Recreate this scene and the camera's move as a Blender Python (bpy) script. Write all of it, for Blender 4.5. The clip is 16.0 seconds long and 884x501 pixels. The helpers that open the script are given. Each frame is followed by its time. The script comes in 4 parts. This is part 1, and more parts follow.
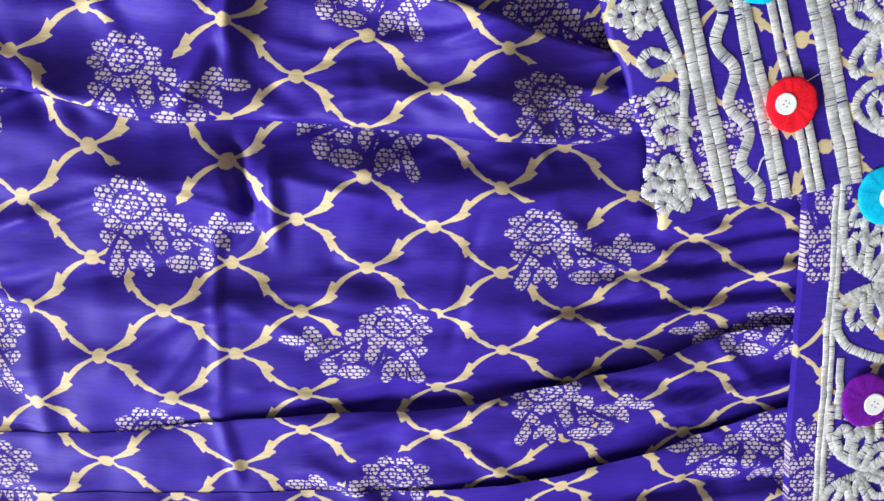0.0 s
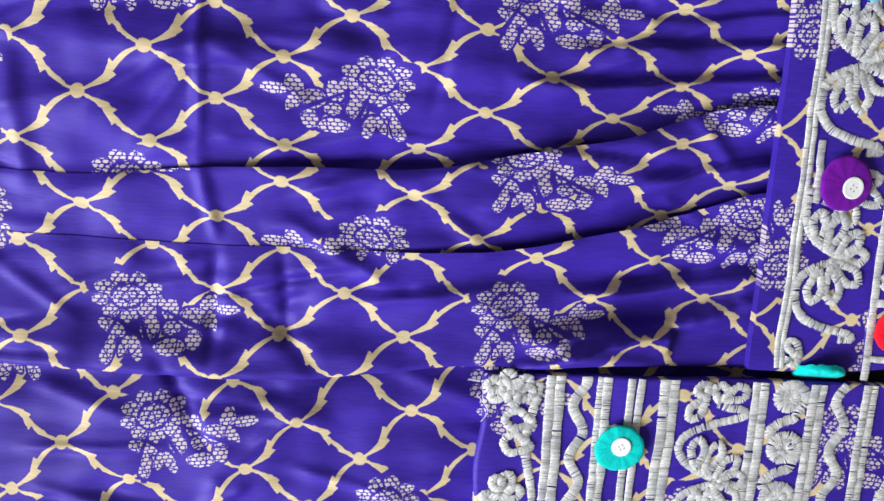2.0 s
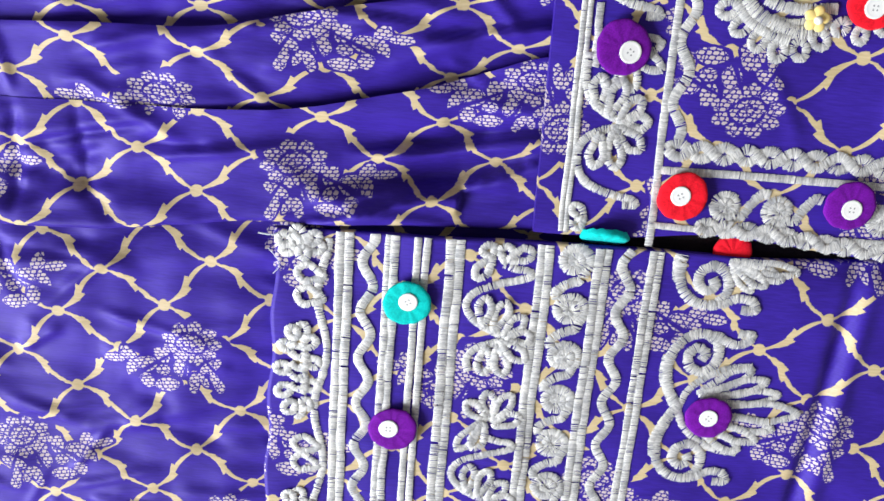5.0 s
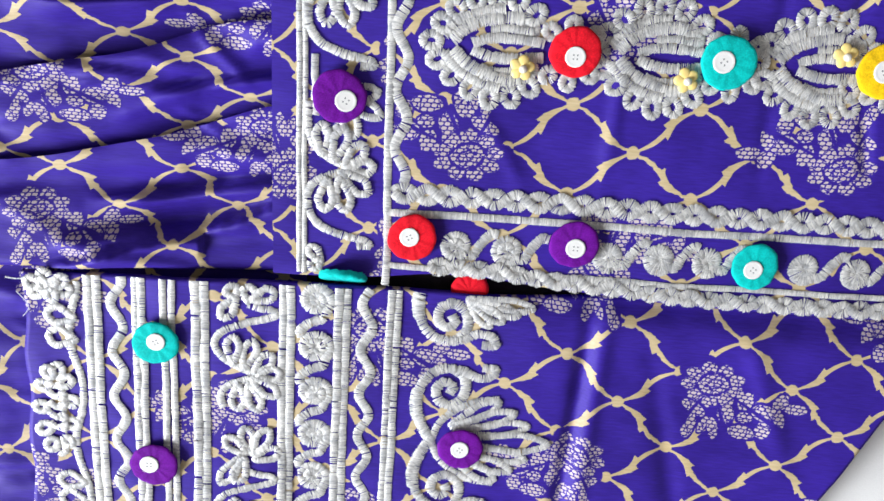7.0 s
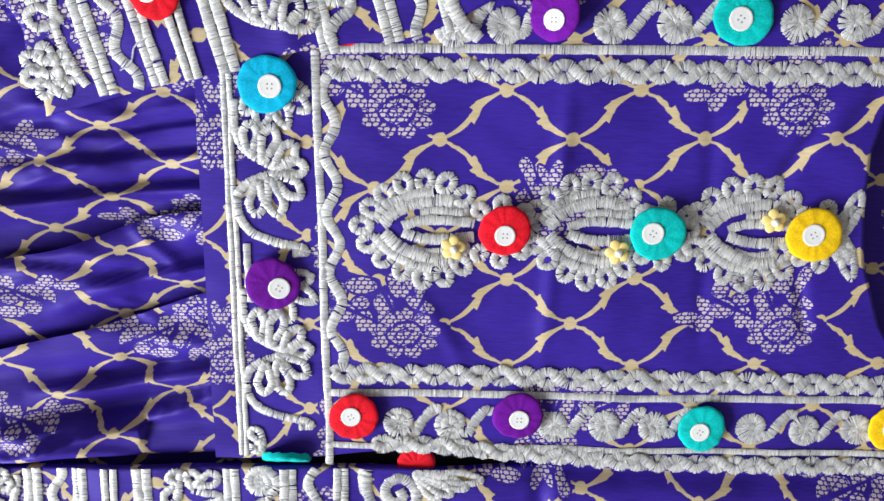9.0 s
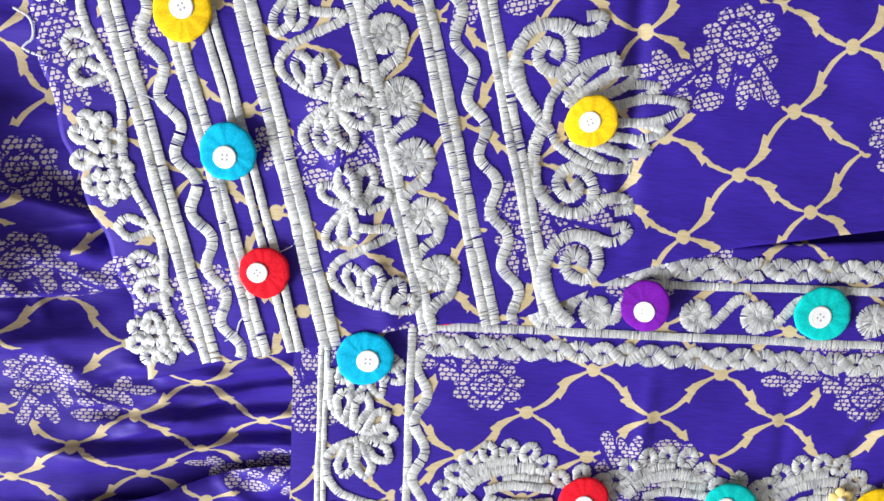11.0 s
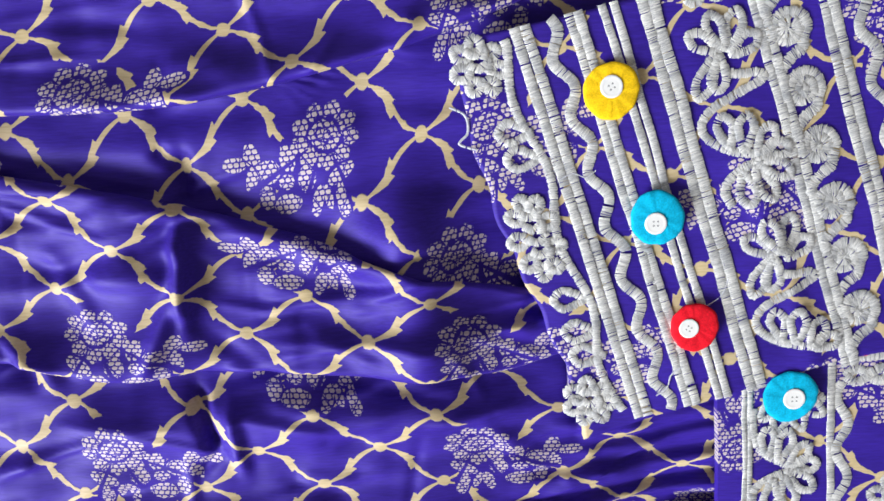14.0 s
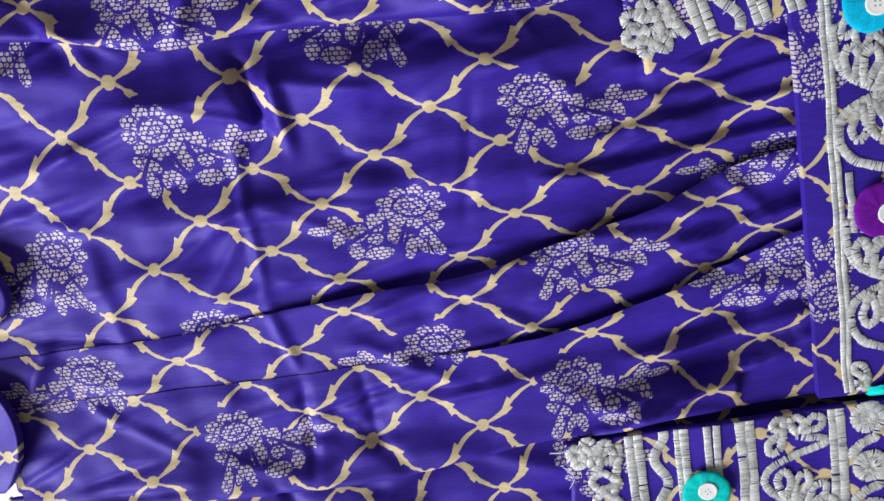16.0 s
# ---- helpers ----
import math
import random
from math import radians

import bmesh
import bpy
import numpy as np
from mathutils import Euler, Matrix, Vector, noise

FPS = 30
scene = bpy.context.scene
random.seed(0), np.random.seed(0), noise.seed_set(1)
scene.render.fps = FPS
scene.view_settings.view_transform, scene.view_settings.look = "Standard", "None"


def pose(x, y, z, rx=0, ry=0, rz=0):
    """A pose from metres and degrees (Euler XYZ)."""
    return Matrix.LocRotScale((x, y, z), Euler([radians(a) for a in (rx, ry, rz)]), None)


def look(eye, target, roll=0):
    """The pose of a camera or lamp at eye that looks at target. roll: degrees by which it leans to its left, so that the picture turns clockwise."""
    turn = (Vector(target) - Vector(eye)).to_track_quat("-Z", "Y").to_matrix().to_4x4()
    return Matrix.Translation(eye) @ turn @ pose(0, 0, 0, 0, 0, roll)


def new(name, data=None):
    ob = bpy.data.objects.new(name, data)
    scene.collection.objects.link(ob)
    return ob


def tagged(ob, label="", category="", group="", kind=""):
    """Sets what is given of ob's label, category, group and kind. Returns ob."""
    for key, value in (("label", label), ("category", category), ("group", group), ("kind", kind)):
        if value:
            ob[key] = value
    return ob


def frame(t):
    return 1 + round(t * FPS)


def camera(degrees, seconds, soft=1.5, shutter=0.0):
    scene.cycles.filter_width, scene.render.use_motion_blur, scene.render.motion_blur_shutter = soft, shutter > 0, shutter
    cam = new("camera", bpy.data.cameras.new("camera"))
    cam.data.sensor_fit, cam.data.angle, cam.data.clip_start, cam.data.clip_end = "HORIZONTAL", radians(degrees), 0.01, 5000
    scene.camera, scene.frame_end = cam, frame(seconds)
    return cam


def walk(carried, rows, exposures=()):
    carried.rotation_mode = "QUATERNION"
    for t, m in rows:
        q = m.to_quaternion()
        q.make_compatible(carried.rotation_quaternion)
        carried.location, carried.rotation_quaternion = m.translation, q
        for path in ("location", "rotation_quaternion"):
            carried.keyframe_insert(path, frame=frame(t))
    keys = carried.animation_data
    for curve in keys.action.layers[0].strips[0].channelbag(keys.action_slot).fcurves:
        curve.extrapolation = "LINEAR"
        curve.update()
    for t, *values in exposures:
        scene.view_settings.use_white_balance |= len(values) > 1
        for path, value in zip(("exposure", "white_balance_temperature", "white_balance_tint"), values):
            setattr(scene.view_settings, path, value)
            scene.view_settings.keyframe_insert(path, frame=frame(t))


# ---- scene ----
cam = camera(51.0, 16.0)
# seconds, eye, target, roll
PATH = [
    (0.0, (0.09649, 0.11689, 0.41783), (0.27588, -0.33086, -2.11668), -200.116),
    (0.5, (0.09844, 0.08651, 0.42543), (0.29801, -0.37933, -2.10430), 159.746),
    (1.0, (0.10057, 0.06159, 0.43126), (0.31505, -0.43604, -2.09119), 159.898),
    (1.5, (0.10631, 0.04335, 0.43469), (0.31855, -0.50159, -2.07816), 162.673),
    (2.0, (0.10440, 0.02810, 0.43360), (0.32041, -0.54676, -2.07225), 163.851),
    (2.5, (0.10519, 0.01536, 0.43627), (0.31043, -0.57569, -2.06671), 165.788),
    (3.0, (0.11003, 0.01038, 0.44210), (0.32038, -0.63956, -2.04582), 167.452),
    (5.3, (0.26295, 0.02902, 0.46105), (0.33263, -0.85168, -1.96298), 180.737),
    (5.5, (0.27700, 0.02715, 0.46306), (0.35379, -0.83605, -1.96704), 180.087),
    (6.0, (0.31852, 0.03183, 0.46647), (0.40705, -0.82349, -1.96601), 178.923),
    (6.5, (0.35672, 0.04168, 0.47080), (0.45602, -0.81158, -1.96200), 178.155),
    (7.0, (0.37014, 0.05896, 0.46925), (0.47380, -0.78043, -1.96818), 177.711),
    (7.5, (0.37889, 0.07218, 0.46258), (0.47824, -0.73232, -1.98677), 177.369),
    (8.0, (0.38799, 0.08149, 0.46492), (0.50856, -0.67528, -1.99865), 174.853),
    (8.5, (0.39573, 0.10005, 0.45671), (0.51425, -0.61214, -2.02021), 173.749),
    (9.0, (0.39818, 0.11539, 0.45192), (0.49629, -0.54893, -2.03915), 173.771),
    (9.5, (0.38466, 0.13616, 0.44689), (0.47098, -0.49066, -2.05432), 174.199),
    (10.0, (0.36532, 0.16254, 0.44209), (0.46138, -0.41247, -2.07119), 173.144),
    (10.2, (0.36110, 0.17554, 0.44059), (0.46842, -0.37991, -2.07663), 172.316),
    (12.3, (0.26117, 0.27259, 0.43802), (0.47018, -0.27231, -2.07511), 164.653),
    (12.5, (0.24736, 0.27321, 0.43893), (0.44069, -0.28201, -2.07320), 165.507),
    (13.0, (0.20635, 0.26799, 0.43849), (0.34065, -0.31392, -2.07144), 168.839),
    (13.5, (0.17205, 0.27064, 0.43656), (0.24510, -0.34377, -2.06815), 173.152),
    (14.0, (0.15176, 0.26775, 0.43841), (0.18229, -0.36796, -2.06186), 175.072),
    (14.5, (0.13373, 0.23857, 0.44273), (0.12604, -0.41090, -2.05418), -183.331),
    (15.0, (0.12314, 0.19348, 0.44529), (0.05884, -0.46209, -2.04921), -180.440),
    (15.5, (0.13204, 0.14471, 0.44852), (0.02449, -0.51065, -2.04454), -177.436),
    (16.0, (0.14562, 0.10177, 0.45104), (-0.00710, -0.56052, -2.03782), -174.608),
]
EXPOSURES = [(0.0, -0.08), (1.5, -0.1), (3.0, -0.17), (5.5, 0.0), (7.0, -0.03), (8.5, -0.1), (9.0, -0.12), (10.2, 0.05), (12.5, 0.15), (13.5, 0.08), (14.5, -0.2), (15.3, -0.33), (16.0, -0.45)]
walk(cam, [(t, look(eye, target, roll)) for t, eye, target, roll in PATH], EXPOSURES)

# ---------------------------------------------------------------- light
world = bpy.data.worlds.new("daylight")
scene.world = world
world.use_nodes = True
wn = world.node_tree.nodes
sky = wn.new("ShaderNodeTexSky")
sky.sky_type, sky.sun_disc = "NISHITA", False
sky.sun_elevation, sky.sun_rotation = radians(40), radians(150)
wn["Background"].inputs["Strength"].default_value = 0.15
world.node_tree.links.new(sky.outputs[0], wn["Background"].inputs["Color"])

window_light = bpy.data.lights.new("window_daylight", "AREA")
window_light.shape, window_light.size, window_light.size_y = "RECTANGLE", 1.7, 1.5
window_light.energy, window_light.color = 306.0, (0.92, 0.965, 1.0)
wl = new("window_daylight", window_light)
wl.matrix_world = look((-2.28, -1.62, 1.58), (0.2, 0.0, 0.0))


# ---------------------------------------------------------------- materials
class Ex:
    """A value in a node tree that can be reckoned with."""

    def __init__(self, tree, socket):
        self.tree, self.socket = tree, socket

    def op(self, kind, *others):
        node = self.tree.nodes.new("ShaderNodeMath")
        node.operation = kind
        for slot, value in zip(node.inputs, (self, *others)):
            if isinstance(value, Ex):
                self.tree.links.new(value.socket, slot)
            else:
                slot.default_value = value
        return Ex(self.tree, node.outputs[0])

    def __add__(self, o): return self.op("ADD", o)
    def __sub__(self, o): return self.op("SUBTRACT", o)
    def __mul__(self, o): return self.op("MULTIPLY", o)
    def __truediv__(self, o): return self.op("DIVIDE", o)
    def __lt__(self, o): return self.op("LESS_THAN", o)
    def __gt__(self, o): return self.op("GREATER_THAN", o)
    def abs(self): return self.op("ABSOLUTE")
    def sin(self): return self.op("SINE")
    def sqrt(self): return self.op("SQRT")
    def round(self): return self.op("ROUND")
    def sign(self): return self.op("SIGN")
    def max(self, o): return self.op("MAXIMUM", o)
    def min(self, o): return self.op("MINIMUM", o)
    def off(self): return self.op("MULTIPLY", -1.0).op("ADD", 1.0)
    def wrap(self, period): return self - (self / period).round() * period
    def clear(self, lo, hi):
        """0 below lo, 1 above hi."""
        node = self.tree.nodes.new("ShaderNodeMapRange")
        node.interpolation_type = "SMOOTHSTEP"
        self.tree.links.new(self.socket, node.inputs[0])
        node.inputs[1].default_value, node.inputs[2].default_value = lo, hi
        return Ex(self.tree, node.outputs[0])


def material(name, colour, rough=0.5, metal=0.0, grain=0.08, scale=900.0, bump=0.15, stretch=(1, 1, 1), sheen=0.0, depth=0.0003, blotch=14.0, gloss=0.5):
    """A plain material with colour change at two scales and a fine relief."""
    m = bpy.data.materials.new(name)
    m.use_nodes = True
    t = m.node_tree
    n, l = t.nodes, t.links
    b = n["Principled BSDF"]
    b.inputs["Roughness"].default_value, b.inputs["Metallic"].default_value = rough, metal
    b.inputs["Sheen Weight"].default_value = sheen
    b.inputs["Specular IOR Level"].default_value = gloss
    co = n.new("ShaderNodeTexCoord")
    mp = n.new("ShaderNodeMapping")
    mp.inputs["Scale"].default_value = stretch
    l.new(co.outputs["Object"], mp.inputs[0])
    fine, broad = n.new("ShaderNodeTexNoise"), n.new("ShaderNodeTexNoise")
    fine.inputs["Scale"].default_value, broad.inputs["Scale"].default_value = scale, blotch
    fine.inputs["Detail"].default_value = 3
    l.new(mp.outputs[0], fine.inputs["Vector"])
    l.new(co.outputs["Object"], broad.inputs["Vector"])
    mixed = Ex(t, fine.outputs["Fac"]) * 0.6 + Ex(t, broad.outputs["Fac"]) * 0.4
    ramp = n.new("ShaderNodeMix")
    ramp.data_type = "RGBA"
    l.new(mixed.clear(0.3, 0.7).socket, ramp.inputs[0])
    ramp.inputs[6].default_value = (*[c * (1 - 2 * grain) for c in colour], 1)
    ramp.inputs[7].default_value = (*[min(1, c * (1 + 1.5 * grain)) for c in colour], 1)
    l.new(ramp.outputs[2], b.inputs["Base Color"])
    if bump:
        bp = n.new("ShaderNodeBump")
        bp.inputs["Strength"].default_value, bp.inputs["Distance"].default_value = bump, depth
        l.new(fine.outputs["Fac"], bp.inputs["Height"])
        l.new(bp.outputs[0], b.inputs["Normal"])
    return m


# the rose: centre, radii, turn, in millimetres of cloth, y down
ROSE = [
    (-12, 0, 17, 13, 0), (8, 7.0, 4.0, 6.0, 20), (18.5, 12, 6.2, 5.4, 0), (-2, 16.5, 4.8, 5.6, 0), (8.5, 26.2, 8, 4.2, 0), (20, 22.5, 4.2, 5.2, 20), (9, 17, 4.4, 3.2, 0),
    (-20.5, 16, 8, 3.3, 28), (-22, 27, 3.5, 8.2, 15), (-8, 26.5, 3.1, 6.4, -15), (-14, 25, 2.2, 5.2, 20),
    (25, 5.5, 2.3, 5.8, 15), (28.8, 3.2, 3, 5, 0), (28, 14.5, 3.3, 6.2, -10), (36.5, 6.8, 7.2, 3.1, 0),
]


def brocade(name):
    """Violet satin with a woven gold ogee lattice and silver roses. The UV map counts half repeats of the lattice."""
    m = bpy.data.materials.new(name)
    m.use_nodes = True
    t = m.node_tree
    n, l = t.nodes, t.links
    b = n["Principled BSDF"]
    uv = n.new("ShaderNodeUVMap")
    uv.uv_map = "weave"
    sep = n.new("ShaderNodeSeparateXYZ")
    l.new(uv.outputs[0], sep.inputs[0])
    co = n.new("ShaderNodeTexCoord")
    wob = n.new("ShaderNodeTexNoise")
    wob.inputs["Scale"].default_value, wob.inputs["Detail"].default_value = 260, 2
    l.new(co.outputs["Object"], wob.inputs["Vector"])
    wobble = (Ex(t, wob.outputs["Fac"]) - 0.5) * 0.07
    u0, v0 = Ex(t, sep.outputs[0]), Ex(t, sep.outputs[1])
    u, v = u0 + wobble, v0 - wobble
    p, q = (u + v) * 0.5, (u - v) * 0.5
    fp, fq = p.wrap(1.0), q.wrap(1.0)

    def strand(across, along):
        d = across - (along * (2 * math.pi)).sin() * 0.044
        run = along + (along < 0.0)
        width = along.abs().clear(0.04, 0.30) * 0.012 + 0.020
        tooth = (run - 0.16) / 0.30
        tooth = tooth.max(0.0) * (tooth < 1.0) * 0.058
        other = (run - 0.36) / 0.22
        other = other.max(0.0) * (other < 1.0) * 0.055
        third = (run - 0.22) / 0.13
        tooth = tooth.max(third.max(0.0) * (third < 1.0) * 0.048)
        outer = d > 0.0
        return (d.abs() - width - tooth * outer - other * outer.off()).clear(-0.005, 0.005).off()

    lines = strand(fp, fq).max(strand(fq, fp))
    ku, kv = (fp + fq) * 32.0, (fp - fq) * 24.0
    knot = ((ku * ku + kv * kv).sqrt() - 3.5).clear(-0.3, 0.3).off()
    lines = lines.max(knot)

    # roses stand in two sets, the second mirrored
    a1, b1 = u0.wrap(6.0), v0.wrap(4.8)
    a2, b2 = (u0 - 3.0).wrap(6.0), (v0 - 2.4).wrap(4.8)
    first = (a1.abs() / 3.0 + b1.abs() / 2.4) < 1.0
    a = (a1 * first - a2 * first.off()) * 32.0
    c = (b1 * first + b2 * first.off()) * 24.0
    warp = n.new("ShaderNodeTexNoise")
    warp.inputs["Scale"].default_value, warp.inputs["Detail"].default_value = 0.16, 1
    flat = n.new("ShaderNodeCombineXYZ")
    l.new(a.socket, flat.inputs[0])
    l.new(c.socket, flat.inputs[1])
    l.new(flat.outputs[0], warp.inputs["Vector"])
    fray = n.new("ShaderNodeTexNoise")
    fray.inputs["Scale"].default_value, fray.inputs["Detail"].default_value = 0.42, 1
    l.new(flat.outputs[0], fray.inputs["Vector"])
    frayed = Ex(t, fray.outputs["Fac"]) - 0.5
    ragged = (Ex(t, warp.outputs["Fac"]) - 0.5) * 0.9 + frayed * 0.7
    field = None
    for cx, cy, rx, ry, turn in ROSE:
        co_, si = math.cos(radians(turn)), math.sin(radians(turn))
        dx = ((a - cx) * co_ + (c - cy) * si) / rx
        dy = ((c - cy) * co_ - (a - cx) * si) / ry
        r = (dx * dx + dy * dy).sqrt()
        e = r.off() + ragged * (2.6 / max(rx, 5.0))
        if rx > 10:
            # scalloped outer petals, parted by slits, round a ringed heart
            petal = (dy.op("ARCTAN2", dx) * 4.5 + 0.6).sin().abs()
            e = e + petal * 0.24 - 0.15
            turned = r + ragged * 0.30 + (dy.op("ARCTAN2", dx) * 1.5).sin() * 0.05
            slit = petal.clear(0.16, 0.26).max((r - 0.60).clear(-0.04, 0.04).off())
            gaps = slit.min(((turned - 0.52).abs() - 0.065).clear(-0.012, 0.012)).min(((turned - 0.24).abs() - 0.035).clear(-0.012, 0.012))
        field = e if field is None else field.max(e)
    vor = n.new("ShaderNodeTexVoronoi")
    vor.feature, vor.voronoi_dimensions = "DISTANCE_TO_EDGE", "2D"
    vor.inputs["Scale"].default_value = 0.09
    l.new(flat.outputs[0], vor.inputs["Vector"])
    gaps = gaps.min((Ex(t, vor.outputs["Distance"]) - 0.028).clear(-0.012, 0.012))
    row = (c / 2.3).round()
    cy = c - row * 2.3
    cx = (a + row * 1.7).wrap(3.4)
    cx, cy = cx + frayed * 0.14, cy - frayed * 0.12
    cell = (cx + cy * 0.55).abs() / 1.55
    cell = cell.max((cx.abs() + cy.abs() * 1.2) / 2.25).max(cy.abs() / 1.0).clear(0.80, 0.99).off()
    petals = field.clear(-0.02, 0.04) * cell * gaps
    lines = lines * field.clear(-0.34, -0.30).off()

    # colour
    grain = n.new("ShaderNodeTexNoise")
    grain.inputs["Scale"].default_value, grain.inputs["Detail"].default_value = 500, 3
    tall = n.new("ShaderNodeMapping")
    tall.inputs["Scale"].default_value = (0.25, 2.0, 1)
    l.new(co.outputs["Object"], tall.inputs[0])
    l.new(tall.outputs[0], grain.inputs["Vector"])
    broad = n.new("ShaderNodeTexNoise")
    broad.inputs["Scale"].default_value, broad.inputs["Detail"].default_value = 12, 3
    l.new(co.outputs["Object"], broad.inputs["Vector"])

    def mix(fac, one, two):
        node = n.new("ShaderNodeMix")
        node.data_type = "RGBA"
        l.new(fac.socket, node.inputs[0])
        for slot, value in ((6, one), (7, two)):
            if isinstance(value, tuple):
                node.inputs[slot].default_value = (*value, 1)
            else:
                l.new(value, node.inputs[slot])
        return node.outputs[2]

    tone = (Ex(t, grain.outputs["Fac"]) * 0.5 + Ex(t, broad.outputs["Fac"]) * 0.5).clear(0.32, 0.68)
    violet = mix(tone, (0.024, 0.0088, 0.196), (0.038, 0.0150, 0.300))
    gold = mix(tone, (0.48, 0.37, 0.19), (0.62, 0.50, 0.30))
    silver = mix(tone, (0.44, 0.365, 0.36), (0.64, 0.55, 0.54))
    colour = mix(petals, mix(lines, violet, gold), silver)
    l.new(colour, b.inputs["Base Color"])
    metal_thread = lines.max(petals)
    l.new((metal_thread * 0.03 + 0.58).socket, b.inputs["Roughness"])
    b.inputs["Specular IOR Level"].default_value = 0.40
    b.inputs["Specular Tint"].default_value = (0.58, 0.50, 1.0, 1)
    bp = n.new("ShaderNodeBump")
    bp.inputs["Strength"].default_value, bp.inputs["Distance"].default_value = 0.45, 0.0005
    l.new((metal_thread * 0.6 + Ex(t, grain.outputs["Fac"]) * 0.35).socket, bp.inputs["Height"])
    l.new(bp.outputs[0], b.inputs["Normal"])
    return m


BROCADE = brocade("violet_brocade")


def corded(name, colour):
    """Wound metallic strips: every strip has its own tone, with fine fibres across the tape."""
    m = material(name, colour, 0.40, 0.18, 0.05, 1500, 0.0, blotch=30)
    t = m.node_tree
    n, l = t.nodes, t.links
    b = n["Principled BSDF"]
    uv = n.new("ShaderNodeUVMap")
    uv.uv_map = "run"
    mp = n.new("ShaderNodeMapping")
    mp.inputs["Scale"].default_value = (3600, 1.3, 1)
    l.new(uv.outputs[0], mp.inputs[0])
    fib = n.new("ShaderNodeTexNoise")
    fib.inputs["Scale"].default_value, fib.inputs["Detail"].default_value = 1.0, 2
    l.new(mp.outputs[0], fib.inputs["Vector"])
    # slow change along the run: some lengths are bluer and duller than others
    far = n.new("ShaderNodeMapping")
    far.inputs["Scale"].default_value = (110, 0.2, 1)
    l.new(uv.outputs[0], far.inputs[0])
    slow = n.new("ShaderNodeTexNoise")
    slow.inputs["Scale"].default_value, slow.inputs["Detail"].default_value = 1.0, 1
    l.new(far.outputs[0], slow.inputs["Vector"])
    geo = n.new("ShaderNodeNewGeometry")
    tone = Ex(t, geo.outputs["Random Per Island"]) * 0.60 + Ex(t, fib.outputs["Fac"]).clear(0.32, 0.60).off() * 0.45 + Ex(t, slow.outputs["Fac"]).clear(0.42, 0.72) * 0.40
    dark = n.new("ShaderNodeMix")
    dark.data_type, dark.blend_type = "RGBA", "MULTIPLY"
    l.new(tone.min(1.0).socket, dark.inputs[0])
    l.new(b.inputs["Base Color"].links[0].from_socket, dark.inputs[6])
    dark.inputs[7].default_value = (0.40, 0.415, 0.46, 1)
    l.new(dark.outputs[2], b.inputs["Base Color"])
    bp = n.new("ShaderNodeBump")
    bp.inputs["Strength"].default_value, bp.inputs["Distance"].default_value = 0.4, 0.0003
    l.new(fib.outputs["Fac"], bp.inputs["Height"])
    l.new(bp.outputs[0], b.inputs["Normal"])
    return m


SILVER = corded("silver_cord", (0.84, 0.82, 0.785))
FELT = {
    "red": material("red_felt", (0.74, 0.008, 0.022), 0.75, 0, 0.14, 1300, 0.5, sheen=0.03, blotch=60, gloss=0.12),
    "teal": material("teal_felt", (0.0, 0.50, 0.47), 0.75, 0, 0.14, 1300, 0.5, sheen=0.03, blotch=60, gloss=0.12),
    "sky blue": material("blue_felt", (0.0, 0.42, 0.66), 0.75, 0, 0.14, 1300, 0.5, sheen=0.03, blotch=60, gloss=0.12),
    "purple": material("purple_felt", (0.14, 0.004, 0.28), 0.75, 0, 0.14, 1300, 0.5, sheen=0.03, blotch=60, gloss=0.12),
    "yellow": material("yellow_felt", (0.88, 0.54, 0.008), 0.75, 0, 0.12, 1300, 0.5, sheen=0.03, blotch=60, gloss=0.12),
}
BUTTON = material("white_plastic", (0.78, 0.77, 0.76), 0.28, 0, 0.02, 300, 0.02)
PETAL = material("yellow_plastic", (0.86, 0.66, 0.24), 0.3, 0, 0.05, 300, 0.05)
PEARL = material("pearl", (0.82, 0.78, 0.70), 0.22, 0.1, 0.03, 300, 0.02)
THREAD = material("pale_thread", (0.55, 0.55, 0.62), 0.5, 0, 0.1, 900, 0.1)
SHEET = material("white_sheet", (0.80, 0.79, 0.79), 0.8, 0, 0.03, 1800, 0.3, blotch=7)
PAINT = material("wall_paint", (0.27, 0.25, 0.24), 0.8, 0, 0.03, 60, 0.1, blotch=2)
FLOORING = material("floor_tile", (0.30, 0.27, 0.24), 0.5, 0, 0.08, 40, 0.1, blotch=3)


# ---------------------------------------------------------------- helpers
def part(name, bm, mat, parent=None, label="", smooth=True):
    """Links a bmesh as one mesh object under a thing or a part."""
    me = bpy.data.meshes.new(name)
    bm.to_mesh(me)
    bm.free()
    if smooth:
        me.shade_smooth()
    me.materials.append(mat)
    ob = new(name, me)
    if parent:
        ob.parent = parent
    if label:
        ob["label"] = label
    return ob


def line_of(points):
    """y as a smooth function of x through a few points."""
    xs, ys = [p[0] for p in points], [p[1] for p in points]

    def f(x):
        return sum(float(np.interp(x + d, xs, ys)) for d in (-0.012, -0.006, 0, 0.006, 0.012)) / 5
    return f


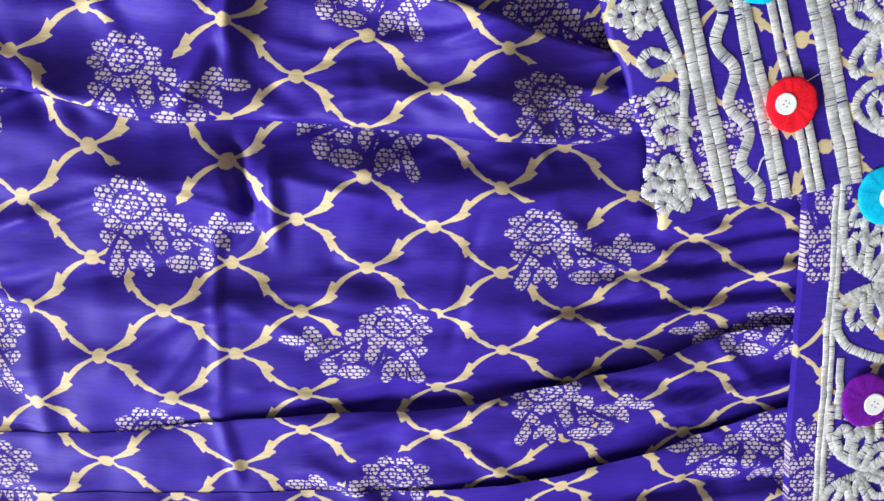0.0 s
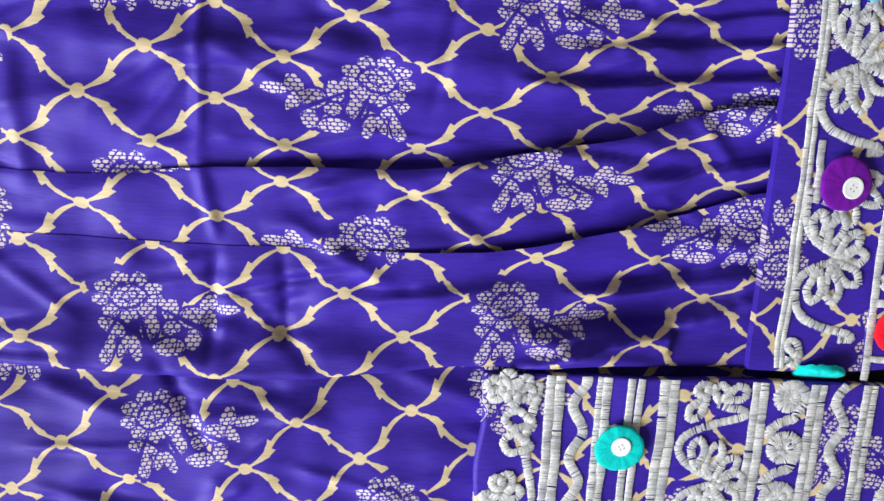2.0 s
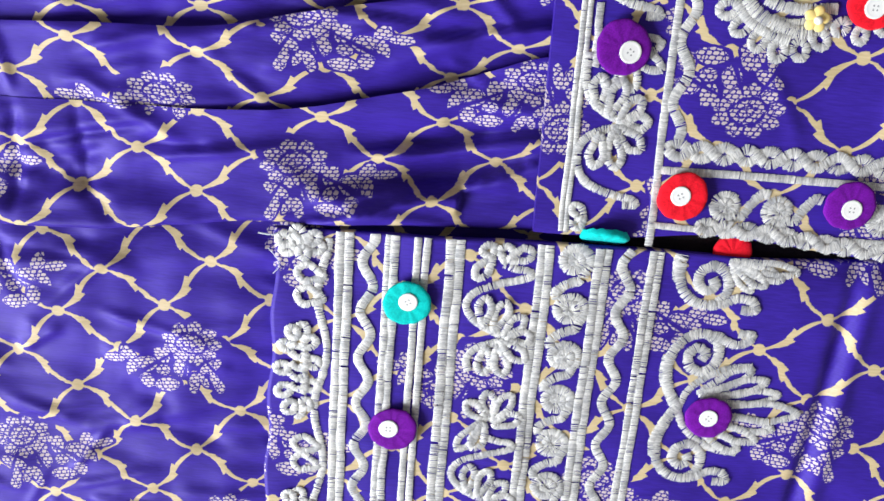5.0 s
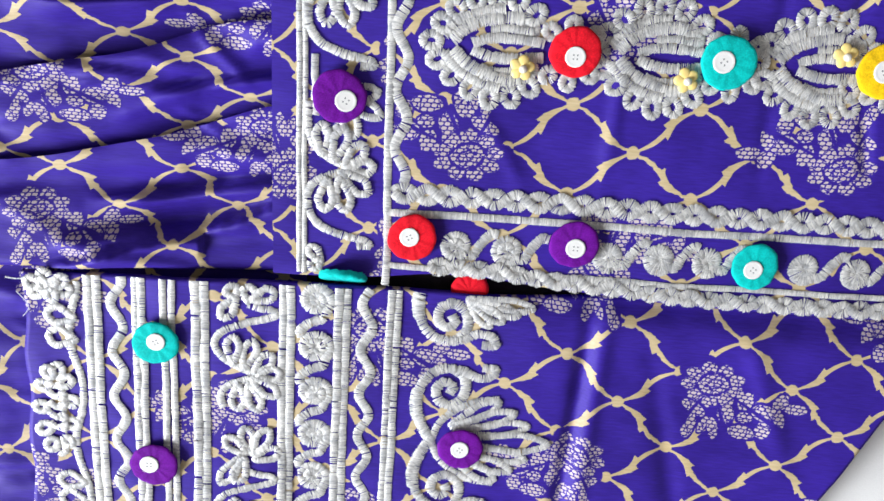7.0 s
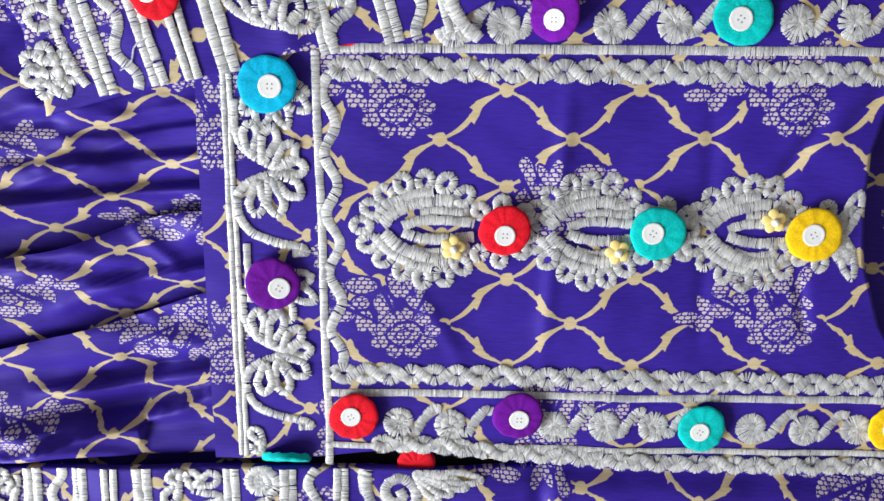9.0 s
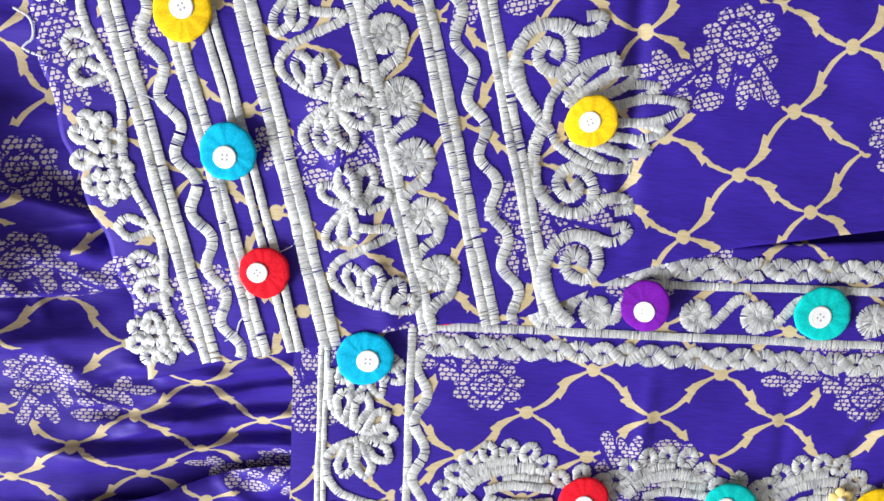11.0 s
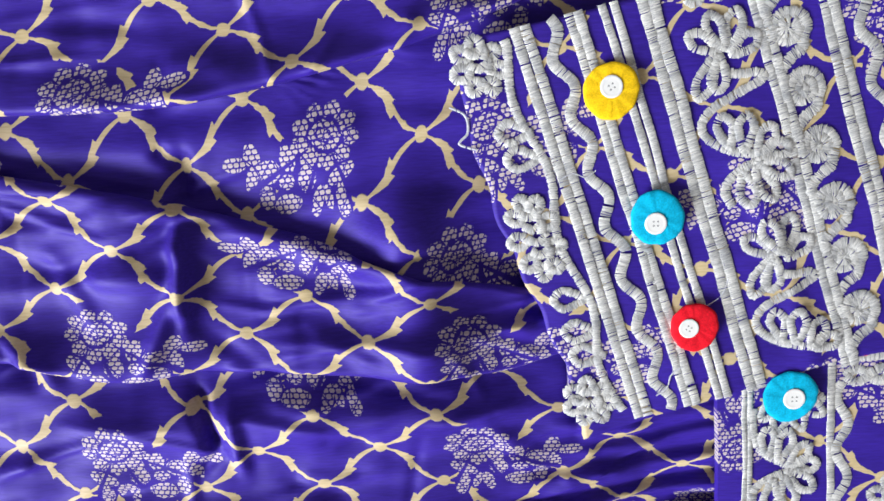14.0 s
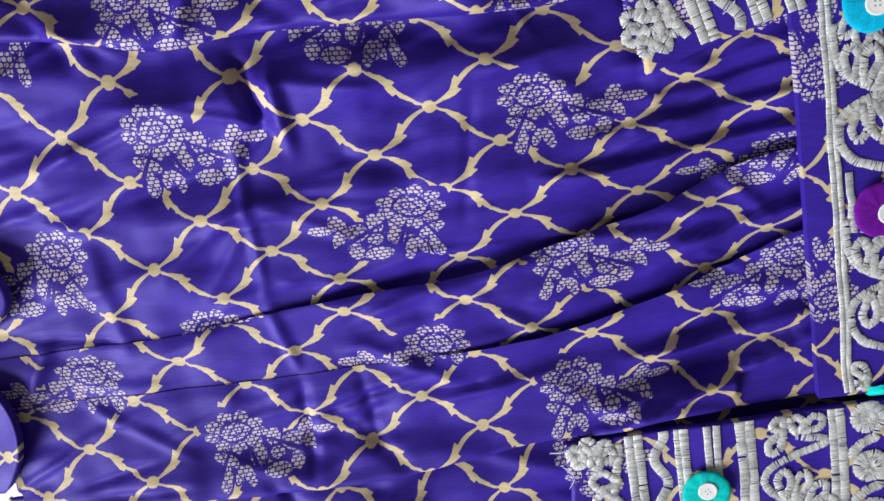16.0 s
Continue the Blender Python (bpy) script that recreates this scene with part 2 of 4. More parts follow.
def smooth(pts, step=0.0008, closed=False):
    """Even points along a rounded curve through pts."""
    P = [Vector((p[0], p[1])) for p in pts]
    k = len(P)
    out = []
    for i in range(k if closed else k - 1):
        if closed:
            a, b, c, d = P[i - 1], P[i], P[(i + 1) % k], P[(i + 2) % k]
        else:
            a, b, c, d = P[max(i - 1, 0)], P[i], P[i + 1], P[min(i + 2, k - 1)]
        m = max(2, int((c - b).length / step))
        for j in range(m):
            s = j / m
            out.append(0.5 * (2 * b + (c - a) * s + (2 * a - 5 * b + 4 * c - d) * s * s + (3 * b - a - 3 * c + d) * s ** 3))
    out.append(out[0].copy() if closed else P[-1])
    even, left = [out[0]], 0.0
    for b, c in zip(out, out[1:]):
        d = (c - b).length
        while d > 1e-9 and left + d >= step:
            b = b.lerp(c, (step - left) / d)
            even.append(b)
            d, left = (c - b).length, 0.0
        left += d
    return even


rng = random.Random(7)
# across a cord: place, height
TAPE = [(-1.0, 0.62), (-0.90, 0.94), (0.0, 1.0), (0.90, 0.94), (1.0, 0.62)]


def cord(bm, pts, width, height, zf, rib=0.00042, closed=False, lift=0.0, calm=False):
    """Lays a flat tape of wound silver strips, one by one, along a curve on the surface zf; the strips overlap, some stand apart, and their ends make a frayed edge."""
    P = smooth(pts, rib, closed)
    if len(P) < 4:
        return
    lay = bm.loops.layers.uv.get("run") or bm.loops.layers.uv.new("run")
    begin, bump = rng.uniform(0, 9), rng.uniform(0, 0.00025)
    swell, wander, tight = 1.0, 0.0, True
    for i, p in enumerate(P):
        if closed:
            a, b = P[(i - 1) % (len(P) - 1)], P[(i + 1) % (len(P) - 1)]
        else:
            a, b = P[max(i - 1, 0)], P[min(i + 1, len(P) - 1)]
        d = (b - a).normalized()
        side = Vector((-d.y, d.x))
        bend = (p - a).cross(b - p) / max((p - a).length * (b - p).length, 1e-12)
        if i % 11 == 0:
            swell, wander, tight = rng.uniform(0.95, 1.05), rng.uniform(-0.1, 0.1), rng.random() < 0.6
        half = width / 2 * swell
        if 2 < i < len(P) - 3 and rng.random() < (0.012 if width < 0.0042 and calm else 0.035 if tight else 0.15):
            continue
        t = rib * rng.uniform(0.52, 0.66)
        skew = rng.gauss(wander * 0.4, 0.04 if calm else 0.07) * width
        lean, up = rng.gauss(0, 0.00003), rng.uniform(0.92, 1.05) * height * 0.62
        ends = (rng.uniform(0.94, 1.05), rng.uniform(0.94, 1.05)) if calm else (rng.uniform(0.84, 1.16), rng.uniform(0.84, 1.16))
        z0 = zf(p.x, p.y) + lift + bump
        ring = []
        for s, h in TAPE:
            e = ends[0] if s < 0 else ends[1]
            q = p + side * (s * e * half) + d * (skew * s * 0.5)
            z = z0 + h * up + 0.0001
            # the strip widens on the outside of a bend
            g = t * max(0.35, 1 - 0.8 * bend / rib * s * half)
            ring.append((bm.verts.new((q.x - d.x * g, q.y - d.y * g, z - lean)), bm.verts.new((q.x + d.x * g, q.y + d.y * g, z + lean))))
        u = begin + i * rib
        for k, (m, n) in enumerate(zip(ring, ring[1:])):
            face = bm.faces.new((m[0], m[1], n[1], n[0]))
            for lp, (du, kk) in zip(face.loops, ((-t, k), (t, k), (t, k + 1), (-t, k + 1))):
                lp[lay].uv = (u + du, begin * 7 + TAPE[kk][0])


def frame_of(origin, ex, ey):
    """Millimetres in a local frame to the plan."""
    o, a, b = Vector(origin), Vector(ex), Vector(ey)
    return lambda x, y: o + a * (x * 0.001) + b * (y * 0.001)


def loop(bm, f, root, tip, width, zf, w=0.0042, h=0.0009, lift=0.0):
    """A drop-shaped loop of cord from root towards tip (millimetres in the frame f)."""
    r, t = Vector(root), Vector(tip)
    d = t - r
    s = Vector((-d.y, d.x)).normalized() * width / 2
    ring = [r, r + d * 0.35 + s * 0.7, r + d * 0.72 + s, t, r + d * 0.72 - s, r + d * 0.35 - s * 0.7]
    cord(bm, [f(p.x, p.y) for p in ring], w, h, zf, closed=True, lift=lift)


def ring(bm, f, cx, cy, ox, oy, zf, size=1.0, w=0.0041, lift=0.0):
    """A small frayed ring of cord round (cx, cy), longest towards (ox, oy); it leaves only a pinhole of cloth."""
    d = Vector((ox, oy)).normalized()
    s = Vector((-d.y, d.x))
    pts = []
    for k in range(8):
        a = math.pi / 4 * k
        pts.append(Vector((cx, cy)) + d * (math.cos(a) * 3.5 * size) + s * (math.sin(a) * 2.75 * size))
    cord(bm, [f(p.x, p.y) for p in pts], w, 0.0009, zf, closed=True, lift=lift)


def spiral(bm, f, cx, cy, radius, turns, start, zf, lead=(), hand=1, w=0.0044, h=0.0010):
    """A coil of cord, wound inwards from a lead-in path."""
    pts = [f(*p) for p in lead]
    k = int(turns * 10)
    for i in range(k + 1):
        a = radians(start) + hand * i / 10 * 2 * math.pi
        r = radius * (1 - 0.86 * i / k)
        pts.append(f(cx + r * math.cos(a), cy + r * math.sin(a)))
    cord(bm, pts, w, h, zf)


def wave_line(p, q, amp, period, phase=0.0):
    p, q = Vector(p), Vector(q)
    d = q - p
    k = max(2, int(d.length / period * 8))
    s = Vector((-d.y, d.x)).normalized()
    return [p + d * (i / k) + s * amp * math.sin(2 * math.pi * (i / k * d.length / period) + phase) for i in range(k + 1)]


def cloth(name, left, right, low, high, weave, zf, parent, label, step=0.0022, rim=0.004, edge=""):
    """A piece of brocade between the lines low(x) and high(x). left and right: x at the foot and at the head, or functions of 0..1."""
    xl = left if callable(left) else (lambda s: left)
    xr = right if callable(right) else (lambda s: right)
    nx = int((xr(0.5) - xl(0.5)) / step)
    mid = (xl(0.5) + xr(0.5)) / 2
    ny = max(6, int((high(mid) - low(mid)) / step))
    c, U, V = weave
    bm = bmesh.new()
    lay = bm.loops.layers.uv.new("weave")
    grid, flat = [], {}
    for j in range(-1, ny + 2):
        s = min(max(j / ny, 0), 1)
        row = []
        for i in range(-1, nx + 2):
            r = min(max(i / nx, 0), 1)
            x = xl(s) + (xr(s) - xl(s)) * r
            y0, y1 = low(x), high(x)
            y = y0 + (y1 - y0) * s
            z = zf(x, y)
            outside = (j < 0 or j > ny or i < 0 or i > nx)
            px, py = x, y
            if outside:
                z -= rim
                if j < 0: py += 0.001
                if j > ny: py -= 0.001
            vert = bm.verts.new((px, py, z))
            dx, dy = x - c[0], y - c[1]
            basis = (1, dx, dy, dx * dy, dx * dx, dy * dy)
            flat[vert] = (sum(k * e for k, e in zip(U, basis)), sum(k * e for k, e in zip(V, basis)))
            row.append(vert)
        grid.append(row)
    for r, s in zip(grid, grid[1:]):
        for k in range(len(r) - 1):
            face = bm.faces.new((r[k], r[k + 1], s[k + 1], s[k]))
            for lp in face.loops:
                lp[lay].uv = flat[lp.vert]
    if edge == "sharp":
        border = [row[1] for row in grid[1:-1]] + [row[-2] for row in grid[1:-1]] + grid[1][1:-1] + grid[-2][1:-1]
        ring = set(border)
        for v in border:
            for e in v.link_edges:
                if e.other_vert(v) in ring:
                    e.smooth = False
    return part(name, bm, BROCADE, parent, label)


# centre, then the two weave counts as 1, x, y, xy, xx, yy
WEAVE = {
    "S1": ((0.0988, 0.0274), (-8.79, 32.44, 1.88, 7.48, -3.77, -3.75), (1.34, -0.44, -49.17, -49.03, 1.38, 31.87)),
    "S2a": ((0.1125, -0.0500), (-2.46, 32.11, 1.46, -25.24), (6.27, -1.62, -51.62, -12.22)),
    "S2b": ((0.0934, -0.0992), (-3.10, 33.00, -0.22, -11.88), (-4.86, 1.79, -46.80, -22.02)),
    "C": ((0.0363, -0.1883), (-5.55, 34.23, 6.60), (10.82, 6.41, -43.71)),
    "D1": ((0.1487, 0.2129), (-1.02, 35.48, -1.67), (-6.99, 3.60, -35.79)),
    "D2": ((0.0147, 0.1483), (-5.50, 33.13, -0.62, 0.70), (-1.27, -3.36, -47.65, -28.83)),
    "D0": ((0.1215, 0.2578), (-2.00, 33.11, 4.39), (-9.03, 10.92, -44.13)),
    "U": ((0.4641, 0.2211), (-3.67, 30.54, 10.17), (3.00, 11.21, -39.01)),
    "Y": ((0.4931, 0.0105), (-3.40, -30.75, -1.87), (7.13, -1.70, 42.18)),
    "H": ((0.3132, -0.0002), (-0.66, -37.62, -0.68), (-1.99, -2.07, 42.94)),
    "L": ((0.5360, -0.1627), (-0.78, 30.87, -0.12), (-5.00, -4.04, -41.24)),
}


def crease(x, y, scale, seed, stretch=3.0):
    return noise.noise(Vector((x / scale / stretch, y / scale, seed)))


def ridge(x, y, x0, y0, x1, y1, height, width):
    """A soft fold along a line."""
    a, b, p = Vector((x0, y0)), Vector((x1, y1)), Vector((x, y))
    d = b - a
    s = max(0.0, min(1.0, (p - a).dot(d) / d.dot(d)))
    r = (p - (a + d * s)).length / width
    return height * math.exp(-r * r) * min(1.0, 4 * s + 0.15, 4 * (1 - s) + 0.15)


# ---------------------------------------------------------------- the room
def slab(name, x0, x1, y0, y1, z0, z1, mat, label, bevel=0.0):
    bm = bmesh.new()
    bmesh.ops.create_cube(bm, size=1, matrix=Matrix.Translation(((x0 + x1) / 2, (y0 + y1) / 2, (z0 + z1) / 2)) @ Matrix.Diagonal((x1 - x0, y1 - y0, z1 - z0, 1)))
    if bevel:
        bmesh.ops.bevel(bm, geom=bm.edges[:], offset=bevel, segments=3, affect="EDGES")
    return tagged(part(name, bm, mat, smooth=False), label, kind="structure")


slab("floor", -2.4, 2.4, -2.6, 2.0, -0.65, -0.55, FLOORING, "plain tiled floor of the room")
slab("ceiling", -2.4, 2.4, -2.6, 2.0, 2.7, 2.8, PAINT, "plain painted ceiling")
slab("wall_east", 2.4, 2.5, -2.6, 2.0, -0.55, 2.7, PAINT, "plain painted wall")
slab("wall_north", -2.4, 2.4, 2.0, 2.1, -0.55, 2.7, PAINT, "plain painted wall")
slab("wall_south", -2.4, 2.4, -2.7, -2.6, -0.55, 2.7, PAINT, "plain painted wall")
slab("wall_west", -2.5, -2.4, -0.68, 2.0, -0.55, 2.7, PAINT, "plain painted wall beside the window")
slab("wall_west_corner", -2.5, -2.4, -2.6, -2.56, -0.55, 2.7, PAINT, "plain painted wall beside the window")
slab("wall_west_sill", -2.5, -2.4, -2.56, -0.68, -0.55, 0.8, PAINT, "plain painted wall under the window")
slab("wall_west_head", -2.5, -2.4, -2.56, -0.68, 2.42, 2.7, PAINT, "plain painted wall over the window")


def puff(x, y):
    """The bed swells a little where it shows beside the sleeves."""
    return math.exp(-((x - 0.275) / 0.04) ** 2 - ((y - 0.305) / 0.035) ** 2) + math.exp(-((x - 0.68) / 0.07) ** 2 - ((y + 0.29) / 0.07) ** 2)


def bed_sheet():
    bm = bmesh.new()
    xs, ys = np.arange(-0.8, 1.41, 0.02), np.arange(-0.95, 0.96, 0.02)
    grid = [[bm.verts.new((x, y, -0.023 + 0.0012 * crease(x, y, 0.09, 3.1, 1.5) + 0.018 * puff(x, y))) for x in xs] for y in ys]
    for r, s in zip(grid, grid[1:]):
        for k in range(len(r) - 1):
            bm.faces.new((r[k], r[k + 1], s[k + 1], s[k]))
    rimv = [e for e in bm.edges if e.is_boundary]
    out = bmesh.ops.extrude_edge_only(bm, edges=rimv)
    for v in out["geom"]:
        if isinstance(v, bmesh.types.BMVert):
            v.co.z = -0.55
    return tagged(part("bed_sheet", bm, SHEET), "smooth white cotton sheet spread over a bed", "sheet", kind="structure")


bed_sheet()

# ---------------------------------------------------------------- the dress
dress = tagged(new("dress"), "violet brocade dress with silver cord trim, laid on white sheet", "dress")

FOLDS = {
    "top": line_of([(-0.5, 0.40), (0.5, 0.40)]),
    "P7": line_of([(-0.3, 0.235), (-0.067, 0.230), (-0.014, 0.229), (0.034, 0.2307), (0.083, 0.239), (0.146, 0.2545), (0.194, 0.2714), (0.224, 0.284), (0.3, 0.31)]),
    "P9": line_of([(-0.3, 0.225), (-0.071, 0.2053), (-0.048, 0.2017), (0.0085, 0.1912), (0.0548, 0.1786), (0.0859, 0.1683), (0.1251, 0.1532), (0.165, 0.142), (0.20, 0.135), (0.3, 0.13)]),
    "P8": line_of([(-0.3, 0.12), (-0.089, 0.113), (-0.044, 0.108), (0.0, 0.096), (0.028, 0.100), (0.0785, 0.099), (0.138, 0.095), (0.191, 0.093), (0.22, 0.102), (0.32, 0.11)]),
    "P1": line_of([(-0.3, -0.046), (-0.112, -0.047), (-0.024, -0.047), (0.026, -0.039), (0.068, -0.036), (0.129, -0.0335), (0.160, -0.0265), (0.179, -0.021), (0.228, -0.011), (0.275, 0.008), (0.32, 0.012)]),
    "P2": line_of([(-0.3, -0.075), (0.027, -0.0767), (0.067, -0.075), (0.127, -0.0732), (0.173, -0.070), (0.252, -0.0505), (0.297, -0.0324), (0.33, -0.03)]),
    "P5": line_of([(-0.3, -0.138), (-0.065, -0.140), (0.029, -0.1431), (0.082, -0.140), (0.143, -0.1307), (0.183, -0.1274), (0.235, -0.126), (0.318, -0.124), (0.4, -0.124)]),
    "foot": line_of([(-0.5, -0.42), (0.6, -0.42)]),
}


def skirt_z(low, high, over_low, over_high, h_low, h_high, seed):
    """Height over a gathered strip: it swells to an edge that lies on top and sinks to one that runs under."""
    fl, fh = FOLDS[low], FOLDS[high]

    def f(x, y):
        dl, dh = max(0, y - fl(x)), max(0, fh(x) - y)
        z = 0.0
        for d, over, h, key in ((dl, over_low, h_low, low), (dh, over_high, h_high, high)):
            if key in ("P1", "P2"):
                soft = max(0.0, min(1.0, (x + 0.03) / 0.16 if key == "P1" else (x - 0.08) / 0.13))
                soft = 0.07 + 0.93 * soft * soft * (3 - 2 * soft)
            else:
                soft = 1.0
            z += soft * h * (1 - (1 - min(d, 0.003) / 0.003) ** 2 * 0.5) * math.exp(-(d / 0.016) ** 2) if over else -0.0064 * soft * math.exp(-(d / 0.016) ** 2)
        gather = max(0.0, min(1.0, (x - 0.10) / 0.16))
        z += 0.0044 * crease(x, y, 0.032, seed) + 0.0016 * crease(x, y, 0.011, seed + 5, 3.0)
        z += 0.0011 * crease(y, x, 0.016, seed + 12, 3.0) * (1 - gather)
        z -= 0.009 * gather * gather
        z += gather * 0.0068 * crease(x, y - 0.10 * x, 0.0135, seed + 9, 7.0)
        return z
    return f


# x0, y0, x1, y1, height, width
CREASES = [
    (0.148, 0.080, 0.136, 0.190, 0.0150, 0.020), (0.014, 0.100, 0.004, 0.190, 0.0100, 0.028),
    (0.0232, 0.06, 0.0255, -0.036, 0.0022, 0.0030), (0.0255, -0.036, 0.035, -0.075, 0.0024, 0.0030), (0.035, -0.075, 0.033, -0.137, -0.0026, 0.0035),
    (0.066, -0.075, 0.070, -0.125, -0.0018, 0.003), (-0.02, 0.15, 0.031, 0.149, 0.004, 0.006), (0.0315, 0.179, 0.0312, 0.12, 0.0085, 0.0042), (0.0312, 0.149, 0.0078, 0.0985, 0.005, 0.0045),
    (0.030, 0.092, 0.041, 0.055, -0.0090, 0.0040), (0.048, 0.085, 0.052, 0.040, 0.0050, 0.0035), (0.0265, 0.0418, 0.045, 0.060, -0.004, 0.003), (0.0352, 0.2124, 0.0323, 0.180, -0.005, 0.004), (0.0218, 0.2121, 0.0340, 0.200, -0.004, 0.004),
    (-0.06, 0.014, 0.19, 0.019, 0.0062, 0.010), (-0.06, 0.066, 0.22, 0.074, 0.0110, 0.0155), (-0.11, 0.078, 0.02, 0.118, 0.008, 0.015), (0.05, 0.112, 0.21, 0.116, 0.009, 0.018), (-0.10, 0.030, 0.00, 0.045, 0.004, 0.014),
    (0.06, 0.145, 0.13, 0.128, 0.004, 0.006), (-0.056, 0.200, 0.046, 0.176, 0.003, 0.006), (0.046, 0.176, 0.135, 0.146, 0.0045, 0.006), (-0.11, -0.006, 0.00, -0.018, 0.004, 0.012),
]

# crisp small pleats near the waist: height, then the line
PLEATS = [
    (0.0060, [(0.1994, -0.089), (0.2571, -0.084), (0.2744, -0.0769), (0.3018, -0.073)]), (0.0062, [(0.181, -0.1119), (0.2349, -0.1064), (0.2743, -0.0983), (0.3016, -0.0838)]),
    (0.0060, [(0.170, -0.1300), (0.2022, -0.1204), (0.2263, -0.111), (0.2524, -0.1067)]), (0.0046, [(0.165, 0.0142), (0.202, 0.0125), (0.2326, 0.0163), (0.2979, 0.0233)]),
    (0.0050, [(0.2200, -0.0350), (0.2614, -0.0245), (0.3012, -0.0172)]), (0.0030, [(0.215, 0.045), (0.25, 0.046), (0.30, 0.055)]), (0.0030, [(0.19, 0.030), (0.24, 0.034), (0.30, 0.040)]),
    (0.0030, [(0.120, 0.160), (0.155, 0.146), (0.200, 0.135)]), (0.0028, [(0.14, 0.115), (0.17, 0.118), (0.21, 0.122)]),
]
PLEAT_LINES = [(h, line[0][0], line[-1][0], line_of(line)) for h, line in PLEATS]


def pleats(x, y):
    z = 0.0
    for h, x0, x1, f in PLEAT_LINES:
        if x0 < x < x1 + 0.01:
            d = y - f(x)
            if -0.03 < d < 0.03:
                fade = min(1.0, (x - x0) / 0.03)
                k = max(0.0, min(1.0, (d + 0.0018) / 0.0036))
                z += 1.3 * fade * h * ((1 - k) * math.exp(-(d / 0.009) ** 2) - 0.5 * k * math.exp(-(d / 0.007) ** 2))
    return z


# many short sharp wrinkles, mostly along the gathers
wrinkle_rng = random.Random(19)
WRINKLES = {}
for _ in range(340):
    wx, wy = wrinkle_rng.uniform(-0.16, 0.30), wrinkle_rng.uniform(-0.32, 0.29)
    wa = wrinkle_rng.gauss(0.05, 0.28) if wrinkle_rng.random() < 0.78 else wrinkle_rng.uniform(-1.6, 1.6)
    wl_ = wrinkle_rng.uniform(0.012, 0.042)
    w = (wx - wl_ * math.cos(wa), wy - wl_ * math.sin(wa), wx + wl_ * math.cos(wa), wy + wl_ * math.sin(wa), wrinkle_rng.choice((-1, 1, 1)) * wrinkle_rng.uniform(0.0010, 0.0029), wrinkle_rng.uniform(0.0020, 0.0052))
    for bx in range(int((min(w[0], w[2]) - 0.012) // 0.02), int((max(w[0], w[2]) + 0.012) // 0.02) + 1):
        for by in range(int((min(w[1], w[3]) - 0.012) // 0.02), int((max(w[1], w[3]) + 0.012) // 0.02) + 1):
            WRINKLES.setdefault((bx, by), []).append(w)


def under_sleeve(x, y):
    """True where a sleeve lies on the skirt and presses it flat."""
    if x > 0.174 and y < -0.134:
        return True
    return 0.07 < y < 0.25 and x > 0.2316 - (y - 0.0555) * 0.288 and y > 0.066 + (x - 0.2256) * 0.30


def with_creases(f):
    def g(x, y):
        z = f(x, y) + pleats(x, y)
        z += sum(ridge(x, y, *c) for c in CREASES if min(c[0], c[2]) - 0.05 < x < max(c[0], c[2]) + 0.05)
        z += sum(ridge(x, y, *w) for w in WRINKLES.get((int(x // 0.02), int(y // 0.02)), ()))
        return min(z, -0.003) if under_sleeve(x, y) else z
    return g


left_hem = lambda s: -0.133 + 0.004 * math.sin(9 * s)
SKIRT = [
    # weave, lower fold, upper fold, the lower edge lies on top, the upper edge lies on top, heights, left, right
    ("D0", "P7", "top", True, False, 0.012, 0.0, -0.25, 0.222),
    ("D1", "P9", "P7", False, False, 0.002, 0.0, -0.25, lambda s: float(np.interp(s, [0, 0.79, 0.87, 0.93, 1], [0.264, 0.262, 0.246, 0.226, 0.215]))),
    ("D2", "P8", "P9", True, True, 0.008, 0.004, -0.20, 0.30),
    ("S1", "P1", "P8", False, False, 0.0, 0.0, -0.165, 0.305),
    ("S2a", "P2", "P1", False, True, 0.0, 0.0042, left_hem, 0.305),
    ("S2b", "P5", "P2", True, True, 0.005, 0.0022, left_hem, 0.305),
    ("C", "foot", "P5", False, False, 0.0, 0.0, -0.142, 0.34),
]
for k, (key, low, high, ol, oh, hl, hh, xl, xr) in enumerate(SKIRT):
    tuck = [0.0 if o else 0.008 for o in (ol, oh)]
    fl, fh = FOLDS[low], FOLDS[high]
    lo = (lambda x, f=fl, d=tuck[0]: f(x) - d)
    hi = (lambda x, f=fh, d=tuck[1]: f(x) + d)
    cloth("skirt_panel", xl, xr, lo, hi, WEAVE[key], with_creases(skirt_z(low, high, ol, oh, hl, hh, 5.1 if key[0] == "S" else 1.7 * k)), dress, "gathered violet brocade skirt with gold lattice and silver roses", step=0.0018, rim=0.0025 if key[0] == "S" else 0.004, edge="sharp" if key[0] == "S" else "")

# two turned-back corners of the hem
for low_y, high_y, tip, foot in ((-0.034, 0.014, -0.1015, -0.125), (-0.122, -0.046, -0.1165, -0.136)):
    peak = lambda q, a=foot, b=tip: a + (b - a) * math.sin(math.pi * min(1, max(0, q))) ** 0.8
    cloth("hem_fold", -0.175, peak, lambda x, v=low_y: v, lambda x, v=high_y: v, WEAVE["D2"], lambda x, y: 0.003 + 0.011 * math.exp(-((x + 0.108) / 0.022) ** 2) + 0.003 * crease(y, x, 0.012, 77.0, 2.0), dress, "turned-back corner of the skirt hem", rim=0.006)

